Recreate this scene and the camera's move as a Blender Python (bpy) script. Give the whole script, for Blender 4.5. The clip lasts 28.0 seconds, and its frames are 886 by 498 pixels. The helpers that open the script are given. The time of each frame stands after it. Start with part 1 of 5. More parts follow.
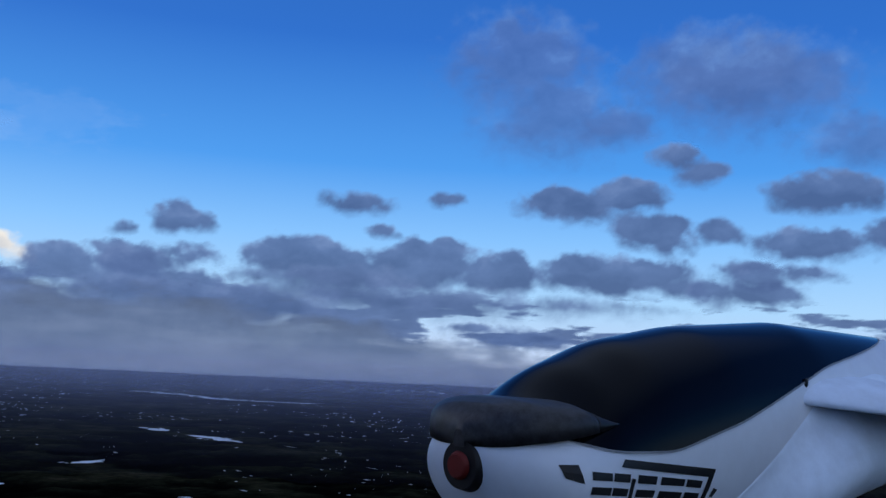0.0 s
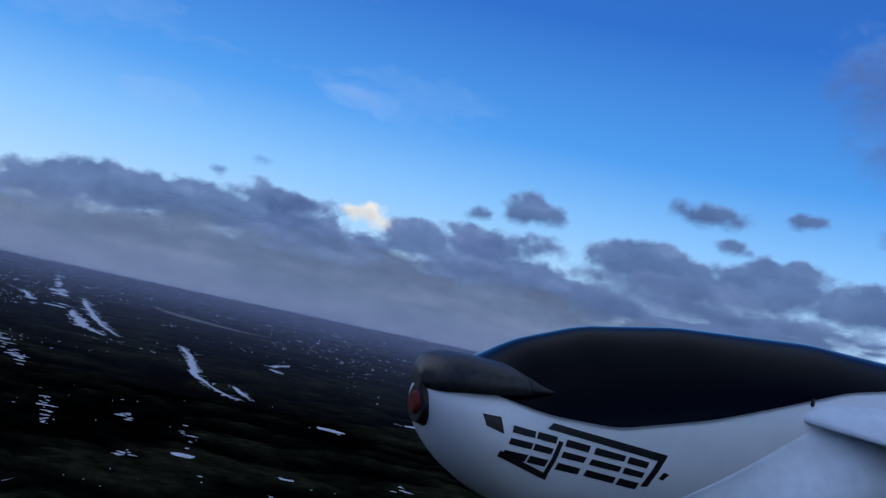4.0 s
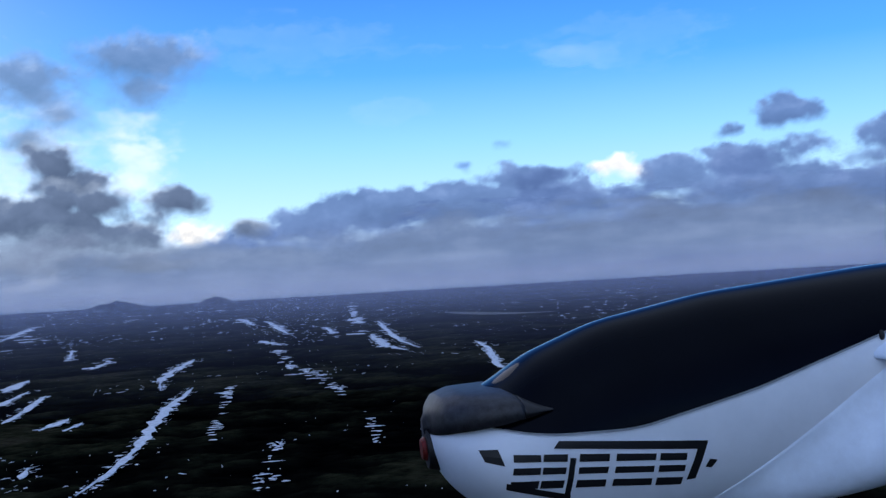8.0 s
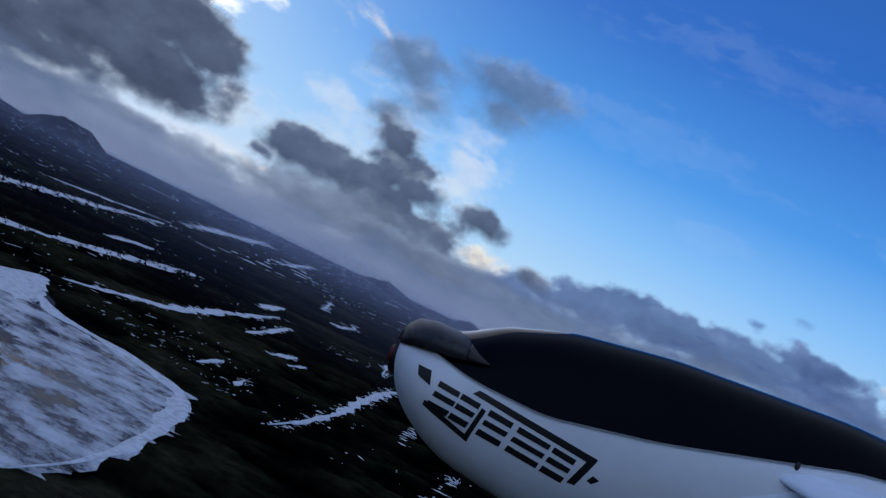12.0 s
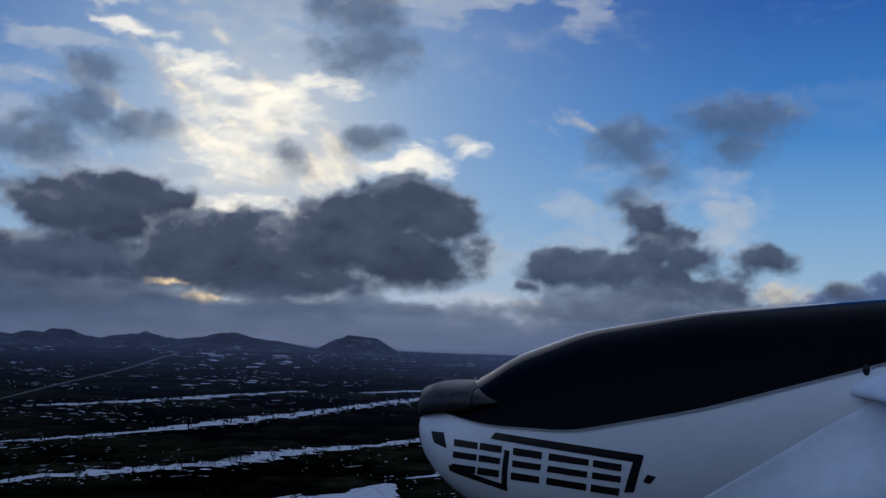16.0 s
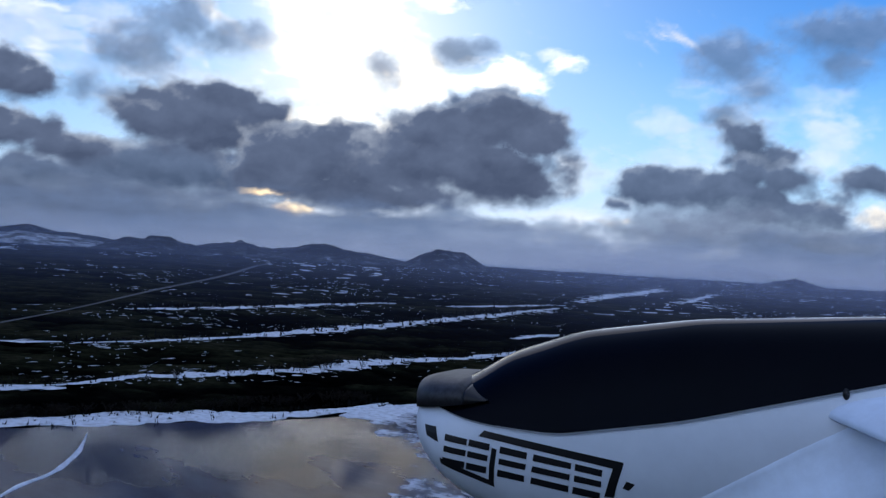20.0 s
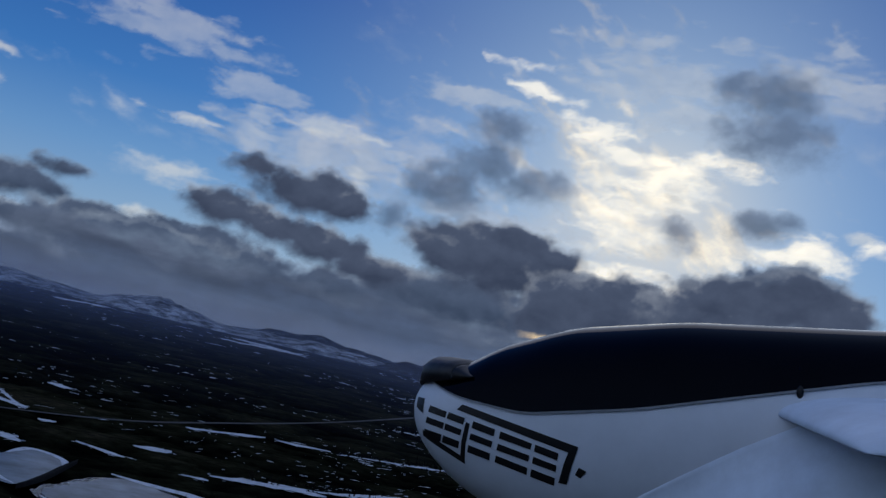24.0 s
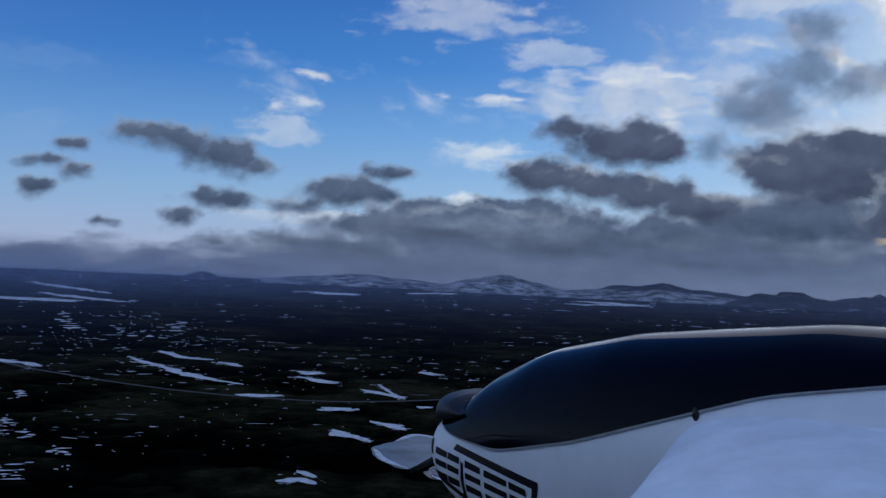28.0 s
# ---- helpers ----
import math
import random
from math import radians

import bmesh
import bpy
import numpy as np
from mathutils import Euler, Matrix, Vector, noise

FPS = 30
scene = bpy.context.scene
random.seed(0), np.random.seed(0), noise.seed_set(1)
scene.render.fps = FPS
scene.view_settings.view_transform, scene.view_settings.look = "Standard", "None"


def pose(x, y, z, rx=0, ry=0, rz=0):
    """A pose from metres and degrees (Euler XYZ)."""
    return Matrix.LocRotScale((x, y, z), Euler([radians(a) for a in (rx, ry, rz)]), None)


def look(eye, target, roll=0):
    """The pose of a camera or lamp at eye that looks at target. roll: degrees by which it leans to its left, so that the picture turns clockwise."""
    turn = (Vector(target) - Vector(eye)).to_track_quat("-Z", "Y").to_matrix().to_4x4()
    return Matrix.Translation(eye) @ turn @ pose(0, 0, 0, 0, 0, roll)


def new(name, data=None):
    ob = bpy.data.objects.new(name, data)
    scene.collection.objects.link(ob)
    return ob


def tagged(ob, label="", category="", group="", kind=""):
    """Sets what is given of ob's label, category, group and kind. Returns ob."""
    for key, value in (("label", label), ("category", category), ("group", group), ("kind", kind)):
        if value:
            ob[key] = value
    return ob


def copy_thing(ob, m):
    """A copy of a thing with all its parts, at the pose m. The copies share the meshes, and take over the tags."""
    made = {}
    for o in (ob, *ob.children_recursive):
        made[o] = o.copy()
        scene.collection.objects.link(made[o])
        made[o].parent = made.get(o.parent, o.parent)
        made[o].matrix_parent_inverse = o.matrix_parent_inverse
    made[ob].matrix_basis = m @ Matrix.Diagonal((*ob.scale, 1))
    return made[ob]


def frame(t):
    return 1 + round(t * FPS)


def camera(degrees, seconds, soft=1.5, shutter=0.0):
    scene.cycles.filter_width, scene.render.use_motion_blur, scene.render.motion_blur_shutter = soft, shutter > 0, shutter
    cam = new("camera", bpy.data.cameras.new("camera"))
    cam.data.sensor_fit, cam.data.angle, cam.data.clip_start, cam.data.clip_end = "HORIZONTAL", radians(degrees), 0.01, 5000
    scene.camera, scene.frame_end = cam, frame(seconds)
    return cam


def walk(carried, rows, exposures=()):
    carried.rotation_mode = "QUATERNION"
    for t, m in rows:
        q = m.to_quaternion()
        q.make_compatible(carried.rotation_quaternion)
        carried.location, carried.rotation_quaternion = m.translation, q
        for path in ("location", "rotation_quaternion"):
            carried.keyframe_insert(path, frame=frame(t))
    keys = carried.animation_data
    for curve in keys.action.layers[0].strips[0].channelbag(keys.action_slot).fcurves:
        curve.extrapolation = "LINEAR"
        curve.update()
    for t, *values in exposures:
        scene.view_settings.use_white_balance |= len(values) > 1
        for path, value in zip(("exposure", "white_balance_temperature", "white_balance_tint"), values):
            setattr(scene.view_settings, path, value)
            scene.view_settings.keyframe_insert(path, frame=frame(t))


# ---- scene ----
from mathutils import geometry

# ---- camera: swings close round a model aircraft in the air, 60 m above the moor ----
EYE = Vector((0.0, 0.0, 60.0))
cam = camera(47.08, 28.0, soft=1.35)


def facing(heading, pitch, roll):
    """A turn. heading: degrees clockwise from +y."""
    turn = Matrix.Rotation(radians(-heading), 4, "Z") @ Matrix.Rotation(radians(90 + pitch), 4, "X")
    return turn @ Matrix.Rotation(radians(roll), 4, "Z")


STANCE = (-38.3, 0.0, 4.3)  # the aircraft's own heading, pitch and roll
FLIGHT = facing(*STANCE)
YAW = radians(9.9)  # its body's turn out of that heading
# its nose as the eye has it, and how the mount gives way as the eye's heading, pitch and roll leave the aircraft's
HOLD, BY_HEADING, BY_SQUARE, BY_PITCH, BY_ROLL, BY_BOTH = (Vector(v) for v in ((-0.0268, -0.1440, -1.0964), (-0.0112, 0.0153, 0.1065), (0.0289, -0.0026, 0.0492), (0.0147, -0.0545, 0.1226), (-0.0280, 0.1057, -0.1718), (-0.0109, -0.0133, -0.1309)))
NOSE = EYE + FLIGHT @ HOLD


def aim(heading, pitch, roll):
    """A pose from which the aircraft's nose keeps nearly its bearing and distance."""
    turn = facing(heading, pitch, roll)
    a, b, c = ((now - own) / 40 for now, own in zip((heading, pitch, roll), STANCE))
    hold = HOLD + BY_HEADING * a + BY_SQUARE * (a * a) + BY_PITCH * b + BY_ROLL * c + BY_BOTH * (a * c)
    return Matrix.Translation(NOSE - turn @ hold) @ turn


TURNS = [(0, 15.82, 7.46, 2.66), (0.5, 13.10, 5.91, 8.16), (1, 12.07, 2.89, 9.28), (1.5, 10.22, 1.75, 6.72), (2, 10.29, 5.25, 2.99), (2.5, 9.87, 5.78, 3.03), (3, 6.31, 4.23, 7.14), (3.5, 0.98, 4.39, 10.04), (5.5, -11.51, 6.65, 18.31), (6, -13.61, 5.23, 18.78), (6.5, -15.37, 1.73, 14.69), (7, -17.14, -1.13, 7.75), (7.5, -17.71, -0.84, 1.02), (8, -17.96, 2.06, -3.37), (8.5, -16.48, 4.83, -6.32), (9, -14.84, 4.70, -7.72), (9.5, -14.46, 4.23, -5.25), (10, -17.15, 6.35, 4.86), (10.5, -21.53, 9.17, 19.25), (11, -22.79, 8.19, 24.30), (11.5, -27.82, 4.00, 24.78), (12, -33.88, 3.19, 25.66), (12.5, -36.70, 4.05, 19.09), (13, -40.57, 4.43, 11.38), (13.5, -42.29, 6.48, 3.57), (15.5, -51.42, 6.75, 0.93), (16, -50.20, 5.67, 2.05), (16.5, -48.49, 3.14, 1.42), (17, -51.00, 1.02, 3.64), (17.5, -54.34, 2.58, 3.09), (18, -52.24, 2.88, 0.60), (18.5, -51.18, 1.20, -0.46), (19, -53.26, -0.13, 1.01), (19.5, -54.60, -0.24, 3.01), (20, -55.00, 0.67, 3.57), (20.5, -55.70, 2.42, 3.22), (22.5, -61.11, 7.02, 5.22), (23, -64.08, 7.91, 7.69), (23.5, -68.10, 7.71, 10.43), (24, -71.70, 6.87, 13.01), (24.5, -74.02, 5.35, 14.37), (25, -76.07, 3.47, 11.62), (25.5, -81.49, 3.63, 8.75), (26, -84.64, 5.76, 6.81), (26.5, -84.75, 5.96, 0.98), (27, -86.06, 5.52, 1.47), (27.5, -88.03, 3.97, 2.08), (28, -89.58, 1.97, 2.55)]
walk(cam, [(t, aim(h, p, r)) for t, h, p, r in TURNS], exposures=[(0, 0.15), (1, 0.1), (2, 0.38), (3, 0.3), (6, -0.03), (7, 0.44), (8, 0.62), (9, 0.22), (10, 0.18), (11, 0.0), (12, 0.04), (13, 0.08), (15.5, -0.56), (16, -0.54), (17, -0.04), (18, 0.12), (19, 0.25), (20, 0.36), (23, -0.45), (24, -0.5), (25, -0.5), (26, -0.38), (27, -0.3), (28, -0.16)])

# ---- daylight: a low sun behind broken cloud ----
SUN_HEADING, SUN_HEIGHT = -60.5, 11.0
world = bpy.data.worlds.new("sky")
scene.world = world
scene.cycles.transparent_max_bounces = 32
world.use_nodes = True
wn = world.node_tree.nodes
wl = world.node_tree.links
sky = wn.new("ShaderNodeTexSky")
sky.sky_type, sky.sun_disc = "NISHITA", False
sky.sun_elevation, sky.sun_rotation = radians(SUN_HEIGHT), radians(SUN_HEADING)
sky.air_density, sky.dust_density, sky.ozone_density = 1.0, 0.6, 2.5
# the sky between the clouds: paler towards the horizon and round the sun, with unseen bright parts added for light
coord = wn.new("ShaderNodeTexCoord")
xyz = wn.new("ShaderNodeSeparateXYZ")
wl.new(coord.outputs["Generated"], xyz.inputs[0])
air = wn.new("ShaderNodeValToRGB")
# the pale overhead from 50 degrees up is out of view, added as top light
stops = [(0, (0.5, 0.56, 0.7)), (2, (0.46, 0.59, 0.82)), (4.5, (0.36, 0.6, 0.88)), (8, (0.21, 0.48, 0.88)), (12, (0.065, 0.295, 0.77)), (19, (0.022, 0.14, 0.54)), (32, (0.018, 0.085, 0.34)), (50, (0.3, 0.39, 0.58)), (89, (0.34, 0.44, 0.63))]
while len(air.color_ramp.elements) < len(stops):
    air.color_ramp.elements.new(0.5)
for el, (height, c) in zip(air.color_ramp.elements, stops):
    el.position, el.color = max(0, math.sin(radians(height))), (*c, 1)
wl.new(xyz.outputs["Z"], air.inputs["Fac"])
a, e = radians(SUN_HEADING), radians(SUN_HEIGHT)
SUN_WAY = Vector((math.sin(a) * math.cos(e), math.cos(a) * math.cos(e), math.sin(e)))
total = air.outputs["Color"]
# the lobe at heading 175 is unseen sky, added to light the aircraft's near side
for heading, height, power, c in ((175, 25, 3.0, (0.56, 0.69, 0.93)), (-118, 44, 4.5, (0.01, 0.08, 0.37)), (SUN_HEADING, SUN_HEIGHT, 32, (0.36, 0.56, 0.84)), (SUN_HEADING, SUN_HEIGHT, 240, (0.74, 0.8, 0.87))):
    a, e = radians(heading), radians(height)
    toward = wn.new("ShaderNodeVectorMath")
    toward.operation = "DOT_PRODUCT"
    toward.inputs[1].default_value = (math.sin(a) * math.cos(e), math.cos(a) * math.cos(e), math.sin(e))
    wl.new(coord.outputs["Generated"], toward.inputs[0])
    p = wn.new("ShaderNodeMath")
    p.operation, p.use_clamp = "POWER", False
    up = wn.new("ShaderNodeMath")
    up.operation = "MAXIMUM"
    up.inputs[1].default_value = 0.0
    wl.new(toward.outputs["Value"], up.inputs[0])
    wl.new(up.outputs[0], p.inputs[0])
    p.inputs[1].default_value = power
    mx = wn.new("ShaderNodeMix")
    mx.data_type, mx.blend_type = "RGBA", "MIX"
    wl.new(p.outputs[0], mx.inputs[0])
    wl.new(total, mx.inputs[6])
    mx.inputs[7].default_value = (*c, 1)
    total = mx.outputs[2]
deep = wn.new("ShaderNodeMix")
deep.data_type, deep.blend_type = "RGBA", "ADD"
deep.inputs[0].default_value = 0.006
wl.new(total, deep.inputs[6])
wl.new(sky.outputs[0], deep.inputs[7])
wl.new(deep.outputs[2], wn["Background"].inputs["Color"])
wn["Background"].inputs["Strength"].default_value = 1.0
sun = bpy.data.lights.new("sun", "SUN")
sun.energy, sun.angle, sun.color = 0.5, radians(60), (1.0, 0.97, 0.93)
sun_ob = new("sun", sun)
sun_ob.matrix_world = look(SUN_WAY * 900, (0, 0, 0))

# ---- materials ----


def material(name):
    m = bpy.data.materials.new(name)
    m.use_nodes = True
    nodes = m.node_tree.nodes
    return m, nodes, m.node_tree.links, nodes["Principled BSDF"]


def noise_node(nodes, links, scale, detail=6, rough=0.6, stretch=None, turn=0.0):
    coord = nodes.new("ShaderNodeTexCoord")
    tex = nodes.new("ShaderNodeTexNoise")
    tex.inputs["Scale"].default_value, tex.inputs["Detail"].default_value = scale, detail
    tex.inputs["Roughness"].default_value = rough
    out = coord.outputs["Object"]
    if stretch:
        mp = nodes.new("ShaderNodeMapping")
        mp.inputs["Rotation"].default_value[2] = turn
        mp.inputs["Scale"].default_value = stretch
        links.new(out, mp.inputs["Vector"])
        out = mp.outputs["Vector"]
    links.new(out, tex.inputs["Vector"])
    return tex.outputs["Fac"]


def ramp_node(nodes, links, source, *stops):
    ramp = nodes.new("ShaderNodeValToRGB")
    while len(ramp.color_ramp.elements) < len(stops):
        ramp.color_ramp.elements.new(0.5)
    for el, (at, c) in zip(ramp.color_ramp.elements, stops):
        el.position = at
        el.color = (*c, 1) if len(c) == 3 else c
    links.new(source, ramp.inputs["Fac"])
    return ramp.outputs["Color"]


def mixed(nodes, links, a, b, fac, how="MIX"):
    mx = nodes.new("ShaderNodeMix")
    mx.data_type, mx.blend_type = "RGBA", how
    for socket, value in ((mx.inputs[0], fac), (mx.inputs[6], a), (mx.inputs[7], b)):
        if hasattr(value, "default_value"):
            links.new(value, socket)
        elif isinstance(value, (int, float)):
            socket.default_value = value
        else:
            socket.default_value = (*value, 1)
    return mx.outputs[2]


def bumped(nodes, links, bsdf, height, strength, distance):
    b = nodes.new("ShaderNodeBump")
    b.inputs["Strength"].default_value, b.inputs["Distance"].default_value = strength, distance
    links.new(height, b.inputs["Height"])
    links.new(b.outputs[0], bsdf.inputs["Normal"])


RIDGE = 1.9  # the way in which the lava ridges run, radians from +x


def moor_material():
    """Lava moor with olive moss and brown heather; hollows are painted black to stand for the relief's shade."""
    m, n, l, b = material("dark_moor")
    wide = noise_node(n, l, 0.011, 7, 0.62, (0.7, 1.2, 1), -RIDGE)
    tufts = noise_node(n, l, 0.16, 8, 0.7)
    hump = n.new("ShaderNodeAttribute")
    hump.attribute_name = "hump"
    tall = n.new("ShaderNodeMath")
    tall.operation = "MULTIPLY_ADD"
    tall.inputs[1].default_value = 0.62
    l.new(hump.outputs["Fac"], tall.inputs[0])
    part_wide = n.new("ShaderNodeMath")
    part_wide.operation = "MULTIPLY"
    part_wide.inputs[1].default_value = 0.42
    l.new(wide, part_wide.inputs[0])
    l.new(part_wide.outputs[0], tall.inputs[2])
    # colour follows height: mossy humps, hollows darkened as if in shade
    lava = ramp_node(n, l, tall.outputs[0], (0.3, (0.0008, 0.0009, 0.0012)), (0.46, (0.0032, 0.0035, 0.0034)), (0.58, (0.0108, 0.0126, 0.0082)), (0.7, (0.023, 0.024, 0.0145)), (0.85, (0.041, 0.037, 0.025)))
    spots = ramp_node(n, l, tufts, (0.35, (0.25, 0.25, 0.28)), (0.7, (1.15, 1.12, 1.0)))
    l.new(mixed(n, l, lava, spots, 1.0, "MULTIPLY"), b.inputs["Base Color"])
    b.inputs["Roughness"].default_value = 0.95
    b.inputs["Specular IOR Level"].default_value = 0.0
    bumped(n, l, b, tufts, 0.6, 1.2)
    return m


def snow_material():
    m, n, l, b = material("old_snow")
    grain = noise_node(n, l, 0.35, 8, 0.65)
    l.new(ramp_node(n, l, grain, (0.3, (0.34, 0.35, 0.38)), (0.55, (0.6, 0.63, 0.69))), b.inputs["Base Color"])
    b.inputs["Roughness"].default_value = 0.8
    b.inputs["Specular IOR Level"].default_value = 0.2
    bumped(n, l, b, grain, 0.15, 0.3)
    return m


def ice_material():
    m, n, l, b = material("wet_lake_ice")
    drift = noise_node(n, l, 0.022, 7, 0.62, (0.6, 1.5, 1), -0.7)
    l.new(ramp_node(n, l, drift, (0.45, (0.008, 0.014, 0.036)), (0.62, (0.018, 0.027, 0.06)), (0.85, (0.07, 0.085, 0.13))), b.inputs["Base Color"])
    b.inputs["Roughness"].default_value = 0.045
    b.inputs["IOR"].default_value = 1.045
    b.inputs["Specular Tint"].default_value = (0.82, 0.9, 1.0, 1)
    bumped(n, l, b, noise_node(n, l, 0.25, 4), 0.03, 0.1)
    return m


def plain_material(name, color, rough=0.9, vary=0.3, scale=0.2, metallic=0.0, specular=0.2):
    m, n, l, b = material(name)
    fac = noise_node(n, l, scale, 6, 0.65)
    low = tuple(c * (1 - vary) for c in color)
    high = tuple(min(1, c * (1 + vary)) for c in color)
    l.new(ramp_node(n, l, fac, (0.3, low), (0.7, high)), b.inputs["Base Color"])
    b.inputs["Roughness"].default_value, b.inputs["Metallic"].default_value = rough, metallic
    b.inputs["Specular IOR Level"].default_value = specular
    return m


def rock_snow_material(name, snowy):
    m, n, l, b = material(name)
    streak = noise_node(n, l, 0.011, 12, 0.78, (1.5, 1.5, 0.6))
    l.new(ramp_node(n, l, streak, (0.5 - snowy, (0.012, 0.013, 0.016)), (0.58 - snowy, (0.06, 0.065, 0.07)), (0.72 - snowy, (0.4, 0.42, 0.47))), b.inputs["Base Color"])
    b.inputs["Roughness"].default_value = 0.95
    b.inputs["Specular IOR Level"].default_value = 0.05
    return m


def veil_material(name, color, dense):
    """Thin mist: scatters daylight, lets the rest through; its density stands in the mesh."""
    m, n, l, b = material(name)
    out = n["Material Output"]
    n.remove(b)
    white, clear, mix = n.new("ShaderNodeBsdfDiffuse"), n.new("ShaderNodeBsdfTransparent"), n.new("ShaderNodeMixShader")
    white.inputs["Color"].default_value = (*color, 1)
    att = n.new("ShaderNodeAttribute")
    att.attribute_name = "veil"
    mul = n.new("ShaderNodeMath")
    mul.operation = "MULTIPLY"
    mul.inputs[1].default_value = dense
    l.new(att.outputs["Fac"], mul.inputs[0])
    l.new(mul.outputs[0], mix.inputs[0])
    l.new(clear.outputs[0], mix.inputs[1])
    l.new(white.outputs[0], mix.inputs[2])
    l.new(mix.outputs[0], out.inputs["Surface"])
    return m


def cloud_material(name, low, mid, high, strength=1.0, most=1.0):
    """The far sky's cloud: daylight and shade on it are put into a faint glow, thinning out with the density in the
    mesh.
    """
    m, n, l, b = material(name)
    out = n["Material Output"]
    n.remove(b)
    glow, clear, mix = n.new("ShaderNodeEmission"), n.new("ShaderNodeBsdfTransparent"), n.new("ShaderNodeMixShader")
    dens, lit = n.new("ShaderNodeAttribute"), n.new("ShaderNodeAttribute")
    dens.attribute_name, lit.attribute_name = "veil", "lit"
    fine = noise_node(n, l, 0.012, 6, 0.62)
    wob = n.new("ShaderNodeMath")
    wob.operation = "MULTIPLY_ADD"
    wob.inputs[1].default_value = 0.3
    l.new(fine, wob.inputs[0])
    add = n.new("ShaderNodeMath")
    add.operation = "SUBTRACT"
    add.inputs[1].default_value = 0.15
    l.new(lit.outputs["Fac"], wob.inputs[2])
    l.new(wob.outputs[0], add.inputs[0])
    l.new(ramp_node(n, l, add.outputs[0], (0.05, low), (0.5, mid), (0.95, high)), glow.inputs["Color"])
    glow.inputs["Strength"].default_value = strength
    edge = n.new("ShaderNodeMath")
    edge.operation = "MULTIPLY_ADD"
    edge.inputs[1].default_value = 0.34
    l.new(fine, edge.inputs[0])
    sub = n.new("ShaderNodeMath")
    sub.operation = "SUBTRACT"
    sub.inputs[1].default_value = 0.17
    l.new(dens.outputs["Fac"], edge.inputs[2])
    l.new(edge.outputs[0], sub.inputs[0])
    sm = n.new("ShaderNodeMapRange")
    sm.interpolation_type = "SMOOTHSTEP"
    sm.inputs["From Min"].default_value, sm.inputs["From Max"].default_value = 0.0, 1.0
    sm.inputs["To Max"].default_value = most
    l.new(sub.outputs[0], sm.inputs["Value"])
    l.new(sm.outputs[0], mix.inputs[0])
    l.new(clear.outputs[0], mix.inputs[1])
    l.new(glow.outputs[0], mix.inputs[2])
    l.new(mix.outputs[0], out.inputs["Surface"])
    return m


def crust_material(name, bare):
    """Snow blown over lake ice; bare: how much of the ice it leaves open."""
    m, n, l, b = material(name)
    patch = noise_node(n, l, 0.06, 10, 0.7, (1.0, 1.3, 1), -0.7)
    l.new(ramp_node(n, l, patch, (0.42, (0.12, 0.135, 0.175)), (0.5, (0.24, 0.27, 0.33)), (0.62, (0.48, 0.52, 0.6))), b.inputs["Base Color"])
    b.inputs["Roughness"].default_value = 0.6
    b.inputs["Specular IOR Level"].default_value = 0.2
    # thin places let the wet ice below show
    l.new(ramp_node(n, l, patch, (bare, (0, 0, 0)), (bare + 0.13, (1, 1, 1))), b.inputs["Alpha"])
    bumped(n, l, b, patch, 0.2, 0.3)
    return m


CRUST = crust_material("mottled_snow_crust", 0.37)
THIN_CRUST = crust_material("thin_snow_crust", 0.47)
MOOR, SNOW, ICE, ROCK = moor_material(), snow_material(), ice_material(), rock_snow_material("snow_streaked_rock", -0.015)
SNOWY = rock_snow_material("snow_covered_rock", 0.14)
ASPHALT = plain_material("worn_asphalt", (0.06, 0.06, 0.063), 0.9, 0.25, 0.5)
FIELD = plain_material("pale_dry_grass", (0.12, 0.105, 0.085), 0.95, 0.4, 0.02)
PALE_ICE = plain_material("snowy_pond_ice", (0.095, 0.12, 0.155), 0.4, 0.75, 0.06)
EARTH = plain_material("dark_gravel", (0.012, 0.012, 0.013), 0.95, 0.4, 0.3, 0, 0.05)

# ---- helpers for shapes ----


def hash2(i, j, seed):
    v = np.sin(i * 127.1 + j * 311.7 + seed * 74.7) * 43758.5453
    return v - np.floor(v)


def fbm(x, y, seed, octaves=5):
    """Fractal value noise, about -0.5 to 0.5."""
    total, amp, norm = np.zeros(np.broadcast(x, y).shape), 1.0, 0.0
    for k in range(octaves):
        i, j = np.floor(x), np.floor(y)
        u, v = x - i, y - j
        u, v = u * u * (3 - 2 * u), v * v * (3 - 2 * v)
        s = seed + 17 * k
        low = hash2(i, j, s) * (1 - u) + hash2(i + 1, j, s) * u
        high = hash2(i, j + 1, s) * (1 - u) + hash2(i + 1, j + 1, s) * u
        total += amp * (low * (1 - v) + high * v - 0.5)
        norm += amp
        x, y, amp = x * 2.03 + 5.1, y * 2.03 + 1.7, amp * 0.55
    return total / norm * 1.6


def grid_mesh(name, P, keep=None, values=None, smooth=True):
    """A mesh from a grid of points (rows, columns, 3); keep: which points are wanted; values: attributes by name."""
    rows, cols = P.shape[:2]
    idx = np.arange(rows * cols).reshape(rows, cols)
    quads = np.stack([idx[:-1, :-1], idx[:-1, 1:], idx[1:, 1:], idx[1:, :-1]], -1).reshape(-1, 4)
    if keep is not None:
        quads = quads[keep.ravel()[quads].any(axis=1)]
    used = np.unique(quads)
    back = np.zeros(rows * cols, int)
    back[used] = np.arange(len(used))
    me = bpy.data.meshes.new(name)
    me.from_pydata(P.reshape(-1, 3)[used].tolist(), [], back[quads].tolist())
    for key, v in (values or {}).items():
        att = me.attributes.new(key, "FLOAT", "POINT")
        att.data.foreach_set("value", v.ravel()[used].astype(np.float32))
    if smooth:
        me.polygons.foreach_set("use_smooth", [True] * len(me.polygons))
    me.update()
    return me


